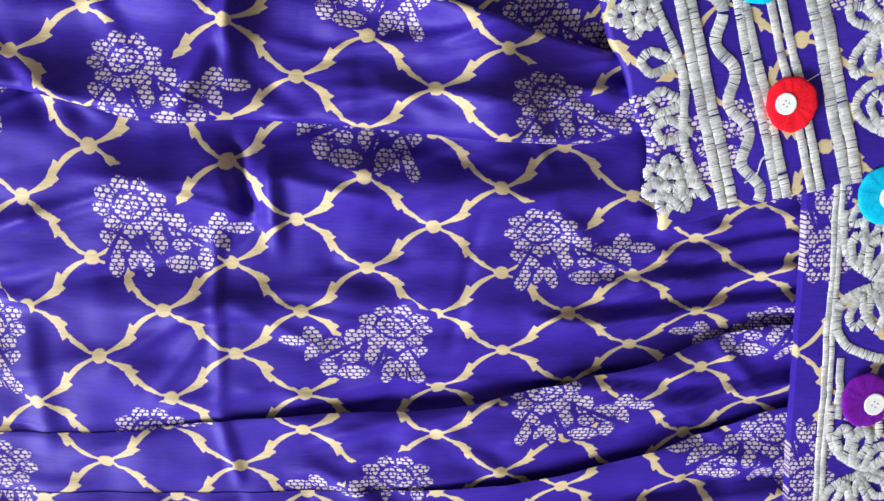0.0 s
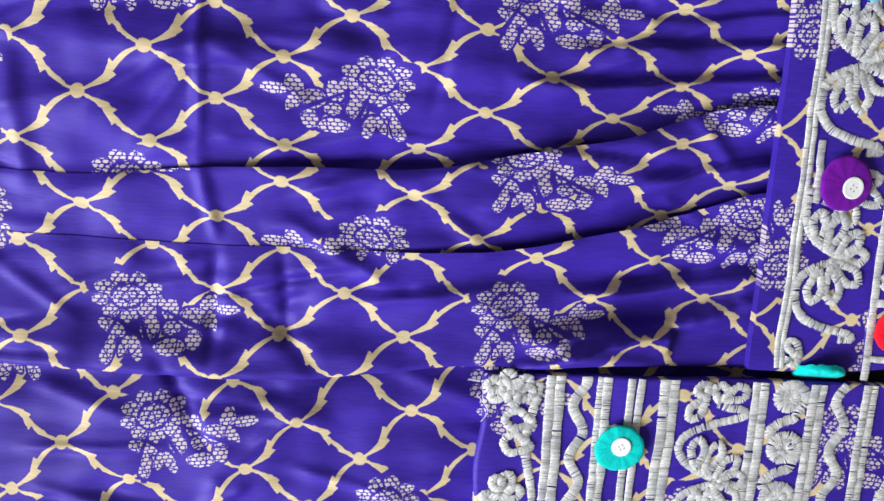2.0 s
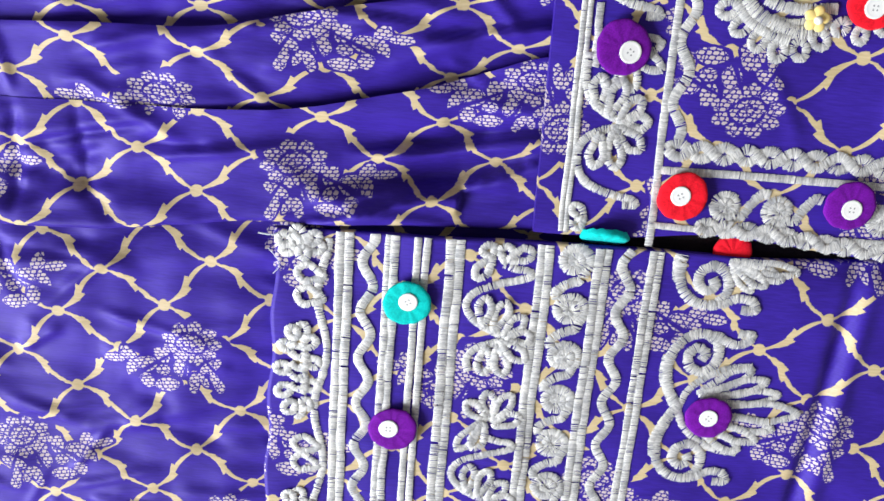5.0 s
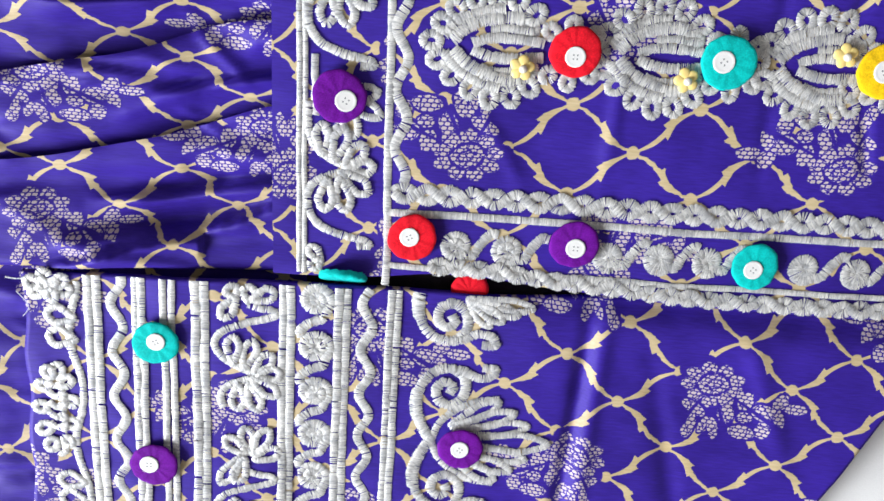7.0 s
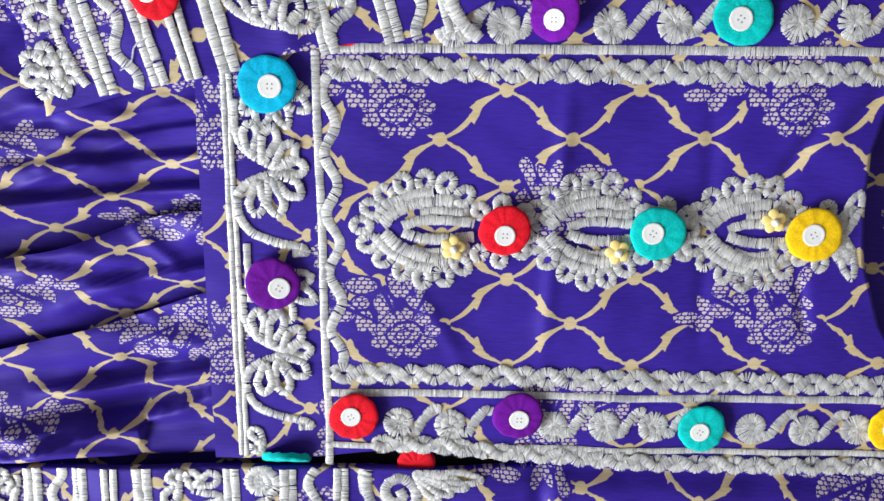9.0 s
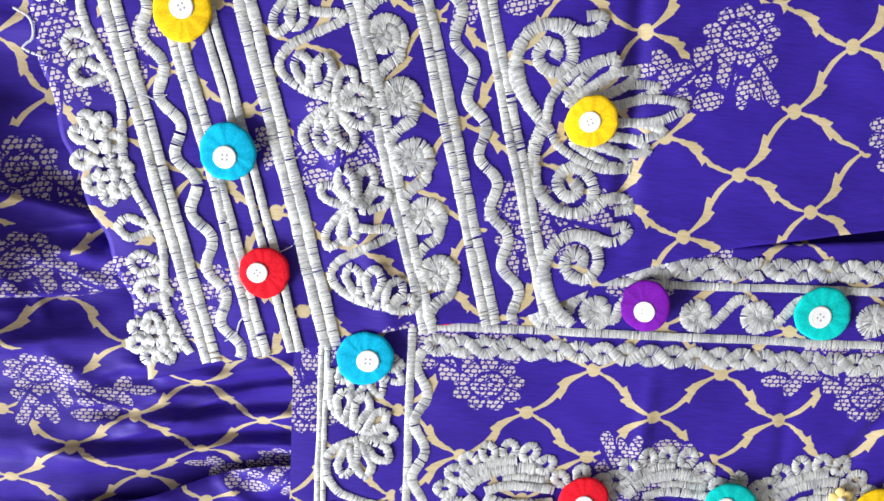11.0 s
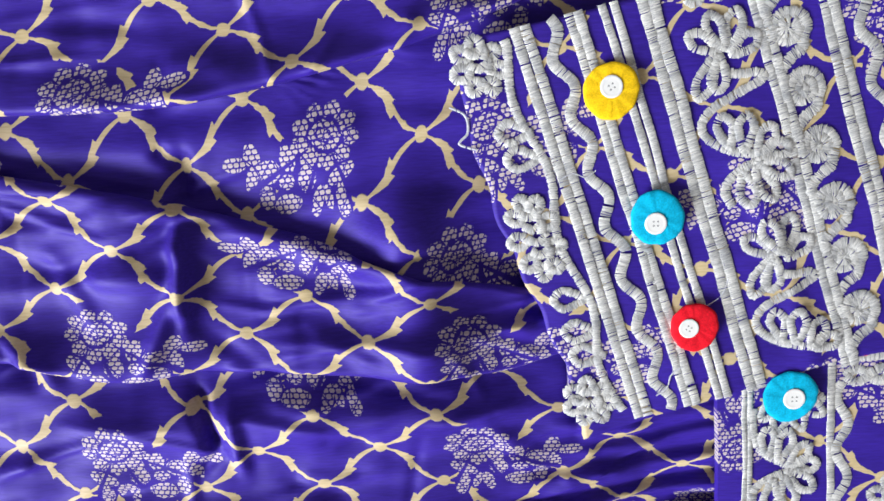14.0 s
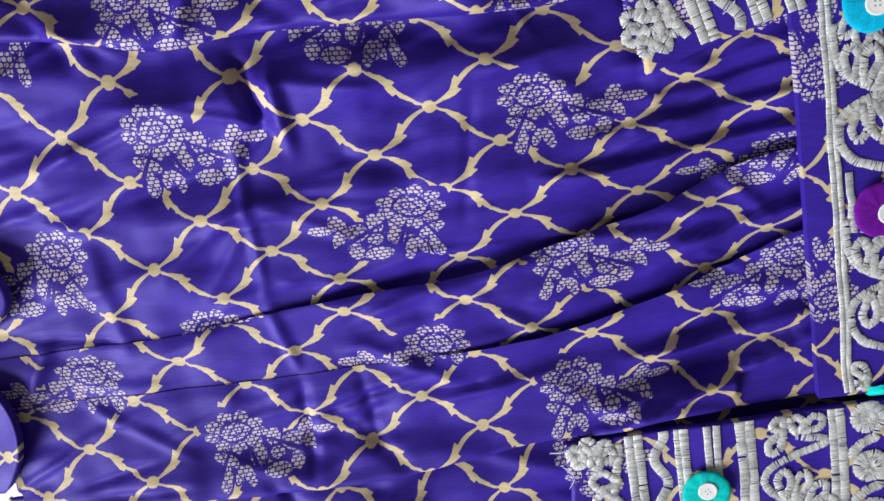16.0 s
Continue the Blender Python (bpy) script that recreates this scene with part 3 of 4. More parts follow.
# bodice: the band over the gathers, the front, and the back seen past the neckline
bodice_low = line_of([(0.25, -0.122), (0.317, -0.1208), (0.360, -0.1185), (0.380, -0.1140), (0.42, -0.1145), (0.455, -0.1180), (0.489, -0.1205), (0.552, -0.1228), (0.7, -0.121)])
bodice_high = line_of([(0.25, 0.12), (0.35, 0.13), (0.45, 0.138), (0.59, 0.155), (0.75, 0.17)])


BODICE_CREASES = [(0.474, 0.085, 0.470, -0.065, 0.0016, 0.004), (0.545, 0.08, 0.552, -0.06, -0.0012, 0.004), (0.605, 0.078, 0.578, 0.028, -0.0024, 0.004), (0.598, -0.01, 0.607, -0.045, -0.0022, 0.003), (0.40, -0.02, 0.43, -0.065, 0.0012, 0.004), (0.61, 0.06, 0.63, 0.085, -0.002, 0.004)]


def bodice_z(x, y):
    z = 0.0035 + 0.0024 * crease(x, y, 0.05, 21.0, 1.2) + 0.0007 * crease(x, y, 0.014, 25.0, 1.5)
    z += sum(ridge(x, y, *c) for c in BODICE_CREASES)
    low = bodice_low(x)
    return z + 0.002 * math.exp(-((y - low) / 0.012) ** 2)


def back_z(x, y):
    return -0.011 + 0.001 * crease(x, y, 0.05, 31.0, 1.2) - 0.009 * math.exp(-((y + 0.120) / 0.018) ** 2)


neck_line = lambda s: float(np.interp(s, [0, 0.30, 0.42, 0.52, 0.62, 0.72, 1.0], [0.70, 0.645, 0.631, 0.6265, 0.6255, 0.632, 0.70]))
band = cloth("waist_band", lambda s: 0.301 - 0.008 * s, lambda s: 0.360 - 0.008 * s, bodice_low, bodice_high, WEAVE["H"], bodice_z, dress, "flat violet brocade waist band edged with silver cord", rim=0.006, edge="sharp")
front = cloth("bodice_front", lambda s: 0.359 - 0.008 * s, neck_line, bodice_low, bodice_high, WEAVE["Y"], lambda x, y: bodice_z(x, y) + 0.0002, dress, "flat violet brocade bodice front with silver embroidery", rim=0.007)
back = cloth("bodice_back", 0.345, 0.80, lambda x: -0.15, lambda x: 0.21, WEAVE["Y"], back_z, dress, "violet brocade back of the bodice seen past the neckline", rim=0.003)

# Black strip added in the side gap; its colour stands in for shade.
GAP_BLACK = material("gap_black", (0.012, 0.009, 0.011), 0.85, 0, 0.25, 700, 0.4, gloss=0.2)
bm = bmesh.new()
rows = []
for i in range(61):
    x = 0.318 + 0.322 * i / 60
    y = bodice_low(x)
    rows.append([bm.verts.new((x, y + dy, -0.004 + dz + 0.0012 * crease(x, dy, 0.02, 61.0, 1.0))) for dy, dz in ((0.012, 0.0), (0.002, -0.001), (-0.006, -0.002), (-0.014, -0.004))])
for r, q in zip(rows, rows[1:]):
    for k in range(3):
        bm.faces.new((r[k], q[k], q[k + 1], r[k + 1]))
part("gap_shade_strip", bm, GAP_BLACK, dress, "black strip standing in for shade in the open side seam")

# sleeves
sleeve_l_high = line_of([(0.1, -0.131), (0.167, -0.1306), (0.257, -0.1285), (0.323, -0.1255), (0.366, -0.1249), (0.428, -0.1252), (0.489, -0.122), (0.537, -0.1235), (0.638, -0.125), (0.8, -0.126)])


def sleeve_l_z(x, y):
    z = 0.0045 + 0.0026 * crease(x, y, 0.05, 41.0, 1.2) + 0.0008 * crease(x, y, 0.013, 44.0, 1.4)
    z += ridge(x, y, 0.475, -0.12, 0.47, -0.30, -0.0036, 0.0042) + ridge(x, y, 0.484, -0.12, 0.480, -0.30, 0.0022, 0.005) + ridge(x, y, 0.56, -0.13, 0.60, -0.22, 0.002, 0.006) + ridge(x, y, 0.51, -0.15, 0.545, -0.27, -0.0018, 0.006)
    d = sleeve_l_high(x) - y
    if x > 0.42:
        z -= min(1, (x - 0.42) / 0.06) * 0.007 * math.exp(-(d / 0.010) ** 2)
    return z


sleeve_l = cloth("sleeve", lambda s: 0.1665 + 0.002 * s + 0.001 * math.sin(30 * s), lambda s: 0.566 + 0.112 * s, lambda x: -0.36, sleeve_l_high, WEAVE["L"], sleeve_l_z, dress, "violet brocade sleeve with a wide silver corded cuff", rim=0.006)

sleeve_u_low = line_of([(0.1, 0.03), (0.2256, 0.0555), (0.256, 0.0655), (0.3076, 0.080), (0.353, 0.0934), (0.402, 0.0995), (0.4257, 0.1125), (0.4515, 0.128), (0.5015, 0.1445), (0.586, 0.161), (0.8, 0.19)])
sleeve_u_high = line_of([(0.1, 0.246), (0.1677, 0.2564), (0.2097, 0.2639), (0.2609, 0.2748), (0.2914, 0.2852), (0.319, 0.2978), (0.45, 0.345), (0.8, 0.42)])


def sleeve_u_z(x, y):
    z = 0.0066 + 0.0024 * crease(x, y, 0.05, 51.0, 1.2) + 0.0008 * crease(x, y, 0.013, 54.0, 1.4)
    z += ridge(x, y, 0.440, 0.31, 0.448, 0.14, -0.003, 0.005) + ridge(x, y, 0.30, 0.20, 0.345, 0.085, 0.002, 0.006) + ridge(x, y, 0.46, 0.235, 0.52, 0.275, -0.0025, 0.003)
    return z


sleeve_u = cloth("sleeve", lambda s: float(np.interp(s, [0, 0.2, 0.57, 0.82, 1.0], [0.2256, 0.2162, 0.1853, 0.1702, 0.1677])) + 0.001 * math.sin(40 * s), 0.80, sleeve_u_low, sleeve_u_high, WEAVE["U"], sleeve_u_z, dress, "violet brocade sleeve with a wide silver corded cuff", rim=0.006)

# ---------------------------------------------------------------- silver trim
W, H = 0.0046, 0.0008


def straight(name, lines, zf, parent, width=W, label=""):
    bm = bmesh.new()
    for p, q in lines:
        p, q = Vector(p), Vector(q)
        s = Vector((-(q - p).y, (q - p).x)).normalized()
        k = 9
        cord(bm, [p + (q - p) * (i / k) + s * rng.uniform(-0.0004, 0.0004) for i in range(k + 1)], width * 1.13, H, zf, calm=True)
    return part(name, bm, SILVER, parent, label)


def zigzag(name, p, q, amp, period, zf, parent, width=0.0052, phase=0.0):
    bm = bmesh.new()
    cord(bm, wave_line(p, q, amp, period, phase), width, H, zf, calm=True)
    return part(name, bm, SILVER, parent)


def twist_braid(name, p, q, zf, parent, amp=0.0034, period=0.0235, along=None):
    """Two tapes that cross and recross; along: height of the run over x, in place of the straight line."""
    bm = bmesh.new()
    for phase, lift in ((0.0, 0.0), (math.pi, 0.0005)):
        pts = wave_line(p, q, amp, period, phase)
        if along:
            pts = [Vector((v.x, v.y + along(v.x))) for v in pts]
        cord(bm, pts, 0.0052, 0.0009, zf, lift=lift)
    return part(name, bm, SILVER, parent)


def vine(name, f, zf, parent, parts=("up", "spray", "tail")):
    """A sprig: a stem with a crest of loops, an arc under it with loops inside, and a tail, a hooked head or a fan of fingers. Local millimetres, y down, about 35 wide."""
    bm = bmesh.new()
    if "stem" in parts:
        cord(bm, [f(*p) for p in ((1.5, -17), (1.7, -4), (5, 5), (12, 11), (21, 15.5), (33, 19))], 0.0040, H, zf)
    if "hook" in parts:
        cord(bm, [f(*p) for p in ((17, -25), (23, -23), (30, -22), (31, -18.5), (16, -14), (4, -9.5), (-1, -3), (1, 4), (9, 11), (20, 15.5), (31, 19))], 0.0042, H, zf)
    if "stem" in parts or "hook" in parts:
        for root, tip in (((9, 9), (9, -6)), ((15, 12), (20, -4)), ((21, 15), (30, 4)), ((23, 17), (35, 15))):
            loop(bm, f, root, tip, 7.0, zf, 0.0041, lift=0.0003)
    if "spray" in parts:
        cord(bm, [f(*p) for p in ((24, 18), (13, 20.5), (5, 25), (1.5, 31), (3, 38))] if "tail" not in parts else [f(*p) for p in ((22, 18), (12, 21), (5, 25), (2, 31), (3, 41), (9, 48.5), (20, 53), (32, 55.5), (34.5, 58), (28, 58.5))], 0.0043, H, zf, lift=0.0002)
        for root, tip in (((20, 19), (33, 29)), ((18, 22), (22, 39)), ((12, 23), (11, 39))):
            loop(bm, f, root, tip, 7.4, zf, 0.0041, lift=0.0004)
    if "ends" in parts:
        for root, tip in (((11, 34), (11, 42)), ((20, 34), (22, 42)), ((29, 33), (32, 39))):
            loop(bm, f, root, tip, 6.6, zf, 0.0041)
    if "fan" in parts:
        for root, tip in (((13, -34), (1, -17)), ((15, -33), (10, -18)), ((15, -36), (4, -46)), ((18, -37), (15, -53)), ((20, -36), (28, -52)), ((21, -33), (34, -39))):
            loop(bm, f, root, tip, 7.2, zf, 0.0040, lift=0.0002)
    if "knot" in parts:
        for root, tip in (((10, -28), (3, -17)), ((10, -29), (7, -35)), ((17, -27), (18, -35)), ((20, -28), (31, -33))):
            loop(bm, f, root, tip, 6.8, zf, 0.0041, lift=0.0002)
    return part(name, bm, SILVER, parent)


def fan_loops(name, f, zf, parent, tips, root=(0, 0), wide=7.0):
    bm = bmesh.new()
    for tip in tips:
        loop(bm, f, root, tip, wide, zf, 0.0037)
    return part(name, bm, SILVER, parent)


def cuff_flower(bm, f, cx, cy, zf, rx, ry):
    """A tall cluster of small rings round a body of crossing cords."""
    k = max(6, int((rx + ry) / 3.4))
    for i in range(k):
        a = 2 * math.pi * i / k + 0.35
        x, y = math.cos(a), math.sin(a)
        ring(bm, f, cx + x * (rx - 3), cy + y * (ry - 4), x, y * 0.7, zf, 1.0 + 0.12 * math.sin(5 * i), lift=0.0003 * (i % 2))
    for i in range(int(ry / 5)):
        y = cy - ry * 0.62 + i * 6.4
        cord(bm, [f(cx - 4, y), f(cx, y + 3.2), f(cx + 4.5, y + 1.2), f(cx + 3, y + 6)], 0.0040, H, zf, lift=0.0005)


def coil_row(name, centres, zf, parent, radius=9.0, hand=1):
    """Tight coils joined by short S-shaped stems."""
    bm = bmesh.new()
    for i, c in enumerate(centres):
        o = Vector(c)
        nxt = Vector(centres[i + 1]) if i + 1 < len(centres) else o + (o - Vector(centres[i - 1]))
        d = (nxt - o)
        gap = d.length * 1000
        ex = d.normalized()
        f = frame_of(o, ex, Vector((-ex.y, ex.x)) * hand)
        lead = [(gap - 6.0, 7.6), (gap * 0.64, 8.0), (gap * 0.47, 2.5), (radius + 0.2, -4.0)] if gap < 45 else []
        spiral(bm, f, 0, 0, radius - 1.6, 2.0, -40, zf, lead, -1, 0.0052)
        cord(bm, [f(-1.6, 0.6), f(0, -0.6), f(1.6, 0.6)], 0.004, H, zf)
    return part(name, bm, SILVER, parent)


def plume(name, f, zf, parent, pieces=("head", "fan", "foot")):
    """A pair of scrolls with a fan of long loops between them. Origin at the joint; local millimetres, y down."""
    for sgn, key in ((-1, "head"), (1, "foot")):
        if key not in pieces:
            continue
        bm = bmesh.new()
        g = lambda x, y, s=sgn: f(x, y * s)
        cord(bm, [g(*p) for p in ((0, 0), (-6, 9), (-9, 21), (-8, 33), (-1, 42), (9, 44.5), (16.5, 39), (17, 29), (10.5, 22.5), (3, 25), (1.2, 32), (6, 36.5), (10.5, 33.5), (8.5, 29))], 0.0056, 0.0010, zf)
        part("scroll_motif", bm, SILVER, parent)
        bm = bmesh.new()
        cord(bm, [g(*p) for p in ((-3, 1), (-8, 10), (-11.5, 21), (-10.5, 31))], 0.0040, H, zf)
        part("scroll_edging", bm, SILVER, parent)
        bm = bmesh.new()
        cord(bm, [g(*p) for p in ((8, 45), (16, 43.5), (23.5, 39.5), (31, 40.5), (33.5, 45.5), (26, 46))], 0.0050, 0.0010, zf, lift=0.0003)
        part("scroll_tail", bm, SILVER, parent)
    if "fan" in pieces:
        bm = bmesh.new()
        for sgn in (-1, 1):
            cord(bm, [f(x, y * sgn) for x, y in ((0, 0.5), (4, 11), (13, 19.5), (24, 25), (37, 27))], 0.0042, H, zf)
            for k, (tip, root) in enumerate((((37, 25), (11, 10)), ((46, 18.5), (12, 8)), ((54, 10.5), (14, 5)))):
                loop(bm, f, (root[0], root[1] * sgn), (tip[0], tip[1] * sgn), 7.6, zf, 0.0042, lift=0.0002 * (k % 2))
        loop(bm, f, (14, 0), (66, 0), 10.5, zf, 0.0042, lift=0.0003)
        part(name, bm, SILVER, parent)


def paisley(name, f, zf, parent):
    """A leaf-shaped motif with a rim of rings, its point towards -x; local millimetres, y down, 60 x 60."""
    bm = bmesh.new()
    for x, y in ((-25, -1.5), (-20, -10), (-13.5, -17), (-4.5, -22.5), (6, -24), (16.5, -23), (25.5, -16.5), (22, -8.5), (-21.5, 7.5), (-14, 15), (-4.5, 21), (5.5, 25), (16, 24), (25, 18.5), (23, 9.5)):
        ring(bm, f, x, y, x - 4, y, zf, 1.22, 0.0041)
    for line, w, up in (
        (((-14.5, -2), (-9, -8), (0, -12.5), (12, -14.5), (20, -14)), 0.0060, 0.0006), (((-18, -4), (-11, -12.5), (-1, -17), (10, -18.5)), 0.0046, 0.0003),
        (((-14, 2), (-7, 8.5), (2, 13), (12, 16), (20, 15)), 0.0060, 0.0006), (((-18, 4), (-10, 12.5), (0, 17.5), (10, 20)), 0.0050, 0.0003), (((0, 9.8), (8, 12), (18, 11)), 0.0040, 0.0002),
        (((-4.5, -1.4), (3, -4.0), (13, -4.6), (31, -3.2)), 0.0048, 0.0005), (((-4.5, 1.6), (3, 4.2), (13, 5.2), (31, 3.8)), 0.0052, 0.0005), (((4, -8.0), (12, -9.2), (25, -8.2)), 0.0040, 0.0003),
    ):
        cord(bm, [f(*p) for p in line], w, 0.0009, zf, lift=up)
    for x, y in ((34, -9), (44.5, -12.5), (55, -8.5), (34, 12), (44, 15), (54.5, 10.5)):
        ring(bm, f, x, y, x - 45, y, zf, 1.0, 0.0041)
    return part(name, bm, SILVER, parent)


# waist band
straight("silver_cord", [((0.3083, 0.0790), (0.3151, -0.1190))], bodice_z, band, 0.0026)
straight("silver_cord", [((0.3110, 0.0800), (0.3178, -0.1190))], bodice_z, band, 0.0024)
straight("silver_cord", [((0.3517, 0.0915), (0.3615, -0.1225))], bodice_z, band, 0.0036)
zigzag("zigzag_cord", (0.3578, 0.080), (0.3650, -0.066), 0.0030, 0.0300, bodice_z, front, phase=math.pi)
for oy in (0.050, -0.0445):
    vine("silver_sprig", frame_of((0.3137 - oy * 0.035, oy), (1, 0.02), (0.02, -1)), bodice_z, band, ("stem", "spray", "tail"))
fan_loops("loop_spray", frame_of((0.3297, 0.0753), (1, 0), (0, -1)), bodice_z, band, [(-4, 21), (9, 20), (19, 12), (18, 4), (-12, 14)])
fan_loops("loop_spray", frame_of((0.3318, -0.0233), (1, 0), (0, -1)), bodice_z, band, [(-5, 20), (9, 20), (21, 9), (19, -3)])
straight("silver_cord", [((0.3185, -0.004), (0.3205, -0.034))], bodice_z, band, 0.0034)
fan_loops("loop_spray", frame_of((0.326, -0.112), (1, 0), (0, -1)), bodice_z, band, [(-6, -7), (-5, 4)], wide=5)

# bodice borders
straight("silver_cord", [((0.3545, 0.0932), (0.72, 0.1045))], bodice_z, front, 0.0038)
twist_braid("twisted_braid", (0.3590, 0.0832), (0.72, 0.0938), bodice_z, front)
straight("silver_cord", [((0.43, 0.1212), (0.72, 0.1345))], bodice_z, front, 0.0036)
twist_braid("twisted_braid", (0.43, 0.1285), (0.72, 0.1475), bodice_z, front)
coil_row("coil_border", [(0.4165, 0.1050), (0.4410, 0.1072)], bodice_z, front)
coil_row("coil_border", [(0.4915, 0.1093), (0.5220, 0.1110)], bodice_z, front)
coil_row("coil_border", [(0.5800, 0.1142), (0.6080, 0.1152), (0.6360, 0.1162)], bodice_z, front)
twist_braid("twisted_braid", (0.3620, -0.0714), (0.72, -0.0698), bodice_z, front)
straight("silver_cord", [((0.3603, -0.0823), (0.72, -0.0780))], bodice_z, front, 0.0036)
straight("silver_cord", [((0.3615, -0.1115), (0.72, -0.1095))], bodice_z, front, 0.0030)
coil_row("coil_border", [(0.3977, -0.0980), (0.4247, -0.0982)], bodice_z, front)
coil_row("coil_border", [(0.4788, -0.0977), (0.5060, -0.0962), (0.5325, -0.0962)], bodice_z, front)
coil_row("coil_border", [(0.5854, -0.0960), (0.6140, -0.0962), (0.6423, -0.0954)], bodice_z, front)
twist_braid("twisted_braid", (0.384, 0.0042), (0.72, 0.0052), bodice_z, front, 0.0026, 0.021, bodice_low)

# the three leaves of the front
for px, py in ((0.4005, 0.0068), (0.4830, 0.0085), (0.5640, 0.0100)):
    paisley("leaf_motif", frame_of((px, py), (1, 0.02), (0.02, -1)), bodice_z, front)
fan_loops("loop_spray", frame_of((0.6170, 0.0105), (1, 0), (0.08, -1)), bodice_z, front, [(-4, -9), (5, -14), (8, -22), (-4, 9), (5, 13), (7, 22)], wide=6)


# cuffs: the same columns on both sleeves, in millimetres from the cuff's edge
def cuff(f, zf, parent, sx, length, top, flowers, loops, vines, coil_x, coils, wave_phase):
    """f: frame with x into the sleeve and y along the cuff; sx: stretch of the columns; top, length: the run of the stripes."""
    def col(x, y):
        return f(x * sx, y)
    def run(x, d=0.0):
        return (col(x, top + d), col(x, top + length))
    straight("silver_stripe", [run(33.0), run(37.6)], zf, parent, 0.0043)
    zigzag("zigzag_cord", *run(48.0), 0.0031, 0.0275, zf, parent, phase=wave_phase)
    straight("silver_stripe", [run(58.0), run(61.8)], zf, parent, 0.0040)
    straight("silver_stripe", [run(73.2), run(78.0)], zf, parent, 0.0035)
    straight("silver_stripe", [run(90.5), run(95.3)], zf, parent, 0.0046)
    straight("silver_stripe", [run(138.0), run(142.0)], zf, parent, 0.0042)
    straight("silver_stripe", [run(168.0), run(172.2)], zf, parent, 0.0043)
    zigzag("zigzag_cord", *run(183.5), 0.0030, 0.0270, zf, parent, phase=wave_phase + 1.5)
    straight("silver_stripe", [run(196.0), run(200.0)], zf, parent, 0.0038)
    coil_row("coil_column", [col(coil_x, y) for y in coils], zf, parent, 10.4, -1)
    for y, *pieces in vines:
        vine("silver_sprig", lambda x, v, y=y: col(102 + x, y + v), zf, parent, pieces)
    for y, tall in flowers:
        bm = bmesh.new()
        cuff_flower(bm, col, 12.5, y, zf, 11.5, tall)
        part("cuff_flower", bm, SILVER, parent)
    for y in loops:
        bm = bmesh.new()
        loop(bm, col, (25, y + 2), (11, y - 1), 9.5, zf, 0.0040)
        part("cuff_loop", bm, SILVER, parent)
    stem = [(27, top + 4)]
    y = top + 8
    while y < top + length - 4:
        stem.append((25 + 3.0 * math.cos(y * 0.09), y))
        y += 9
    bm = bmesh.new()
    cord(bm, [col(*p) for p in stem], 0.0042, H, zf)
    part("cuff_stem", bm, SILVER, parent)


fl = frame_of((0.1690, -0.1305), (1.0, 0.028), (0.018, -1.0))
cuff(fl, sleeve_l_z, sleeve_l, 1.0, 215, 1, [(8, 9), (82, 29), (187, 29)], [24, 37, 128, 140], [(38, "knot", "hook", "spray"), (142, "fan", "hook", "spray")], 155.7, [8.4 + 27.8 * k for k in range(8)], 1.2)
plume("plume_motif", frame_of((0.3935, -0.2150), (1, 0.03), (0.03, -1)), sleeve_l_z, sleeve_l)
plume("plume_motif", frame_of((0.3890, -0.1090), (1, 0.03), (0.03, -1)), lambda x, y: sleeve_l_z(x, min(y, -0.1275)) + (-0.05 if y > -0.1262 else 0), sleeve_l, ("foot",))
fan_loops("loop_spray", frame_of((0.4050, -0.1270), (1, 0.03), (0.03, -1)), lambda x, y: sleeve_l_z(x, min(y, -0.1275)), sleeve_l, [(14, 16), (21, 13), (29, 9), (37, 5)], (2, 1), 6)

ux, uy = Vector((0.972, 0.215)), Vector((0.296, -0.955))
fu = frame_of((0.1605, 0.2545), ux, uy)
cuff(fu, sleeve_u_z, sleeve_u, 1.02, 203, 1, [(14, 14), (99, 22), (189, 13)], [47, 60, 133, 151, 164], [(-31, "ends"), (70.5, "fan", "hook", "spray"), (172, "fan", "hook")], 150.0, [4 + 28.6 * k for k in range(7)], 0.4)
plume("plume_motif", frame_of((0.4050, 0.1965), (0.975, 0.2), (0.27, -0.96)), sleeve_u_z, sleeve_u)
plume("plume_motif", frame_of((0.3705, 0.2955), (0.975, 0.2), (0.27, -0.96)), sleeve_u_z, sleeve_u, ("fan", "foot"))
plume("plume_motif", frame_of((0.4290, 0.1000), (0.975, 0.2), (0.27, -0.96)), sleeve_u_z, sleeve_u, ("head",))


# ---------------------------------------------------------------- felt rounds with buttons, small flowers, loose threads
def felt_mesh(seed):
    r2 = random.Random(seed)
    bm = bmesh.new()
    seg = 48
    prof = [(0.0, 0.0042), (0.40, 0.0043), (0.70, 0.0042), (0.88, 0.0040), (0.97, 0.0034), (1.0, 0.0024), (0.93, 0.0)]
    lob = [r2.uniform(-1, 1) for _ in range(6)]
    rings = []
    for k, (r, z) in enumerate(prof):
        ring = []
        for i in range(seg):
            a = 2 * math.pi * i / seg
            pleat = math.sin(a * 11 + lob[0] * 3 + math.sin(a * 3 + lob[1])) * 0.00035 + math.sin(a * 19 + lob[2] * 3) * 0.0002
            rad = 0.0128 * r * (1 + 0.022 * math.sin(2 * a + lob[3] * 3) + 0.018 * math.sin(3 * a + lob[4] * 3) + 0.012 * math.sin(9 * a + lob[5]))
            ring.append(bm.verts.new((rad * math.cos(a), rad * math.sin(a), z + pleat * (r if r > 0.3 else 0))))
            if r == 0:
                break
        rings.append(ring)
    for i in range(seg):
        j = (i + 1) % seg
        bm.faces.new((rings[0][0], rings[1][i], rings[1][j]))
        for r, s in zip(rings[1:], rings[2:]):
            bm.faces.new((r[i], s[i], s[j], r[j]))
    return bm


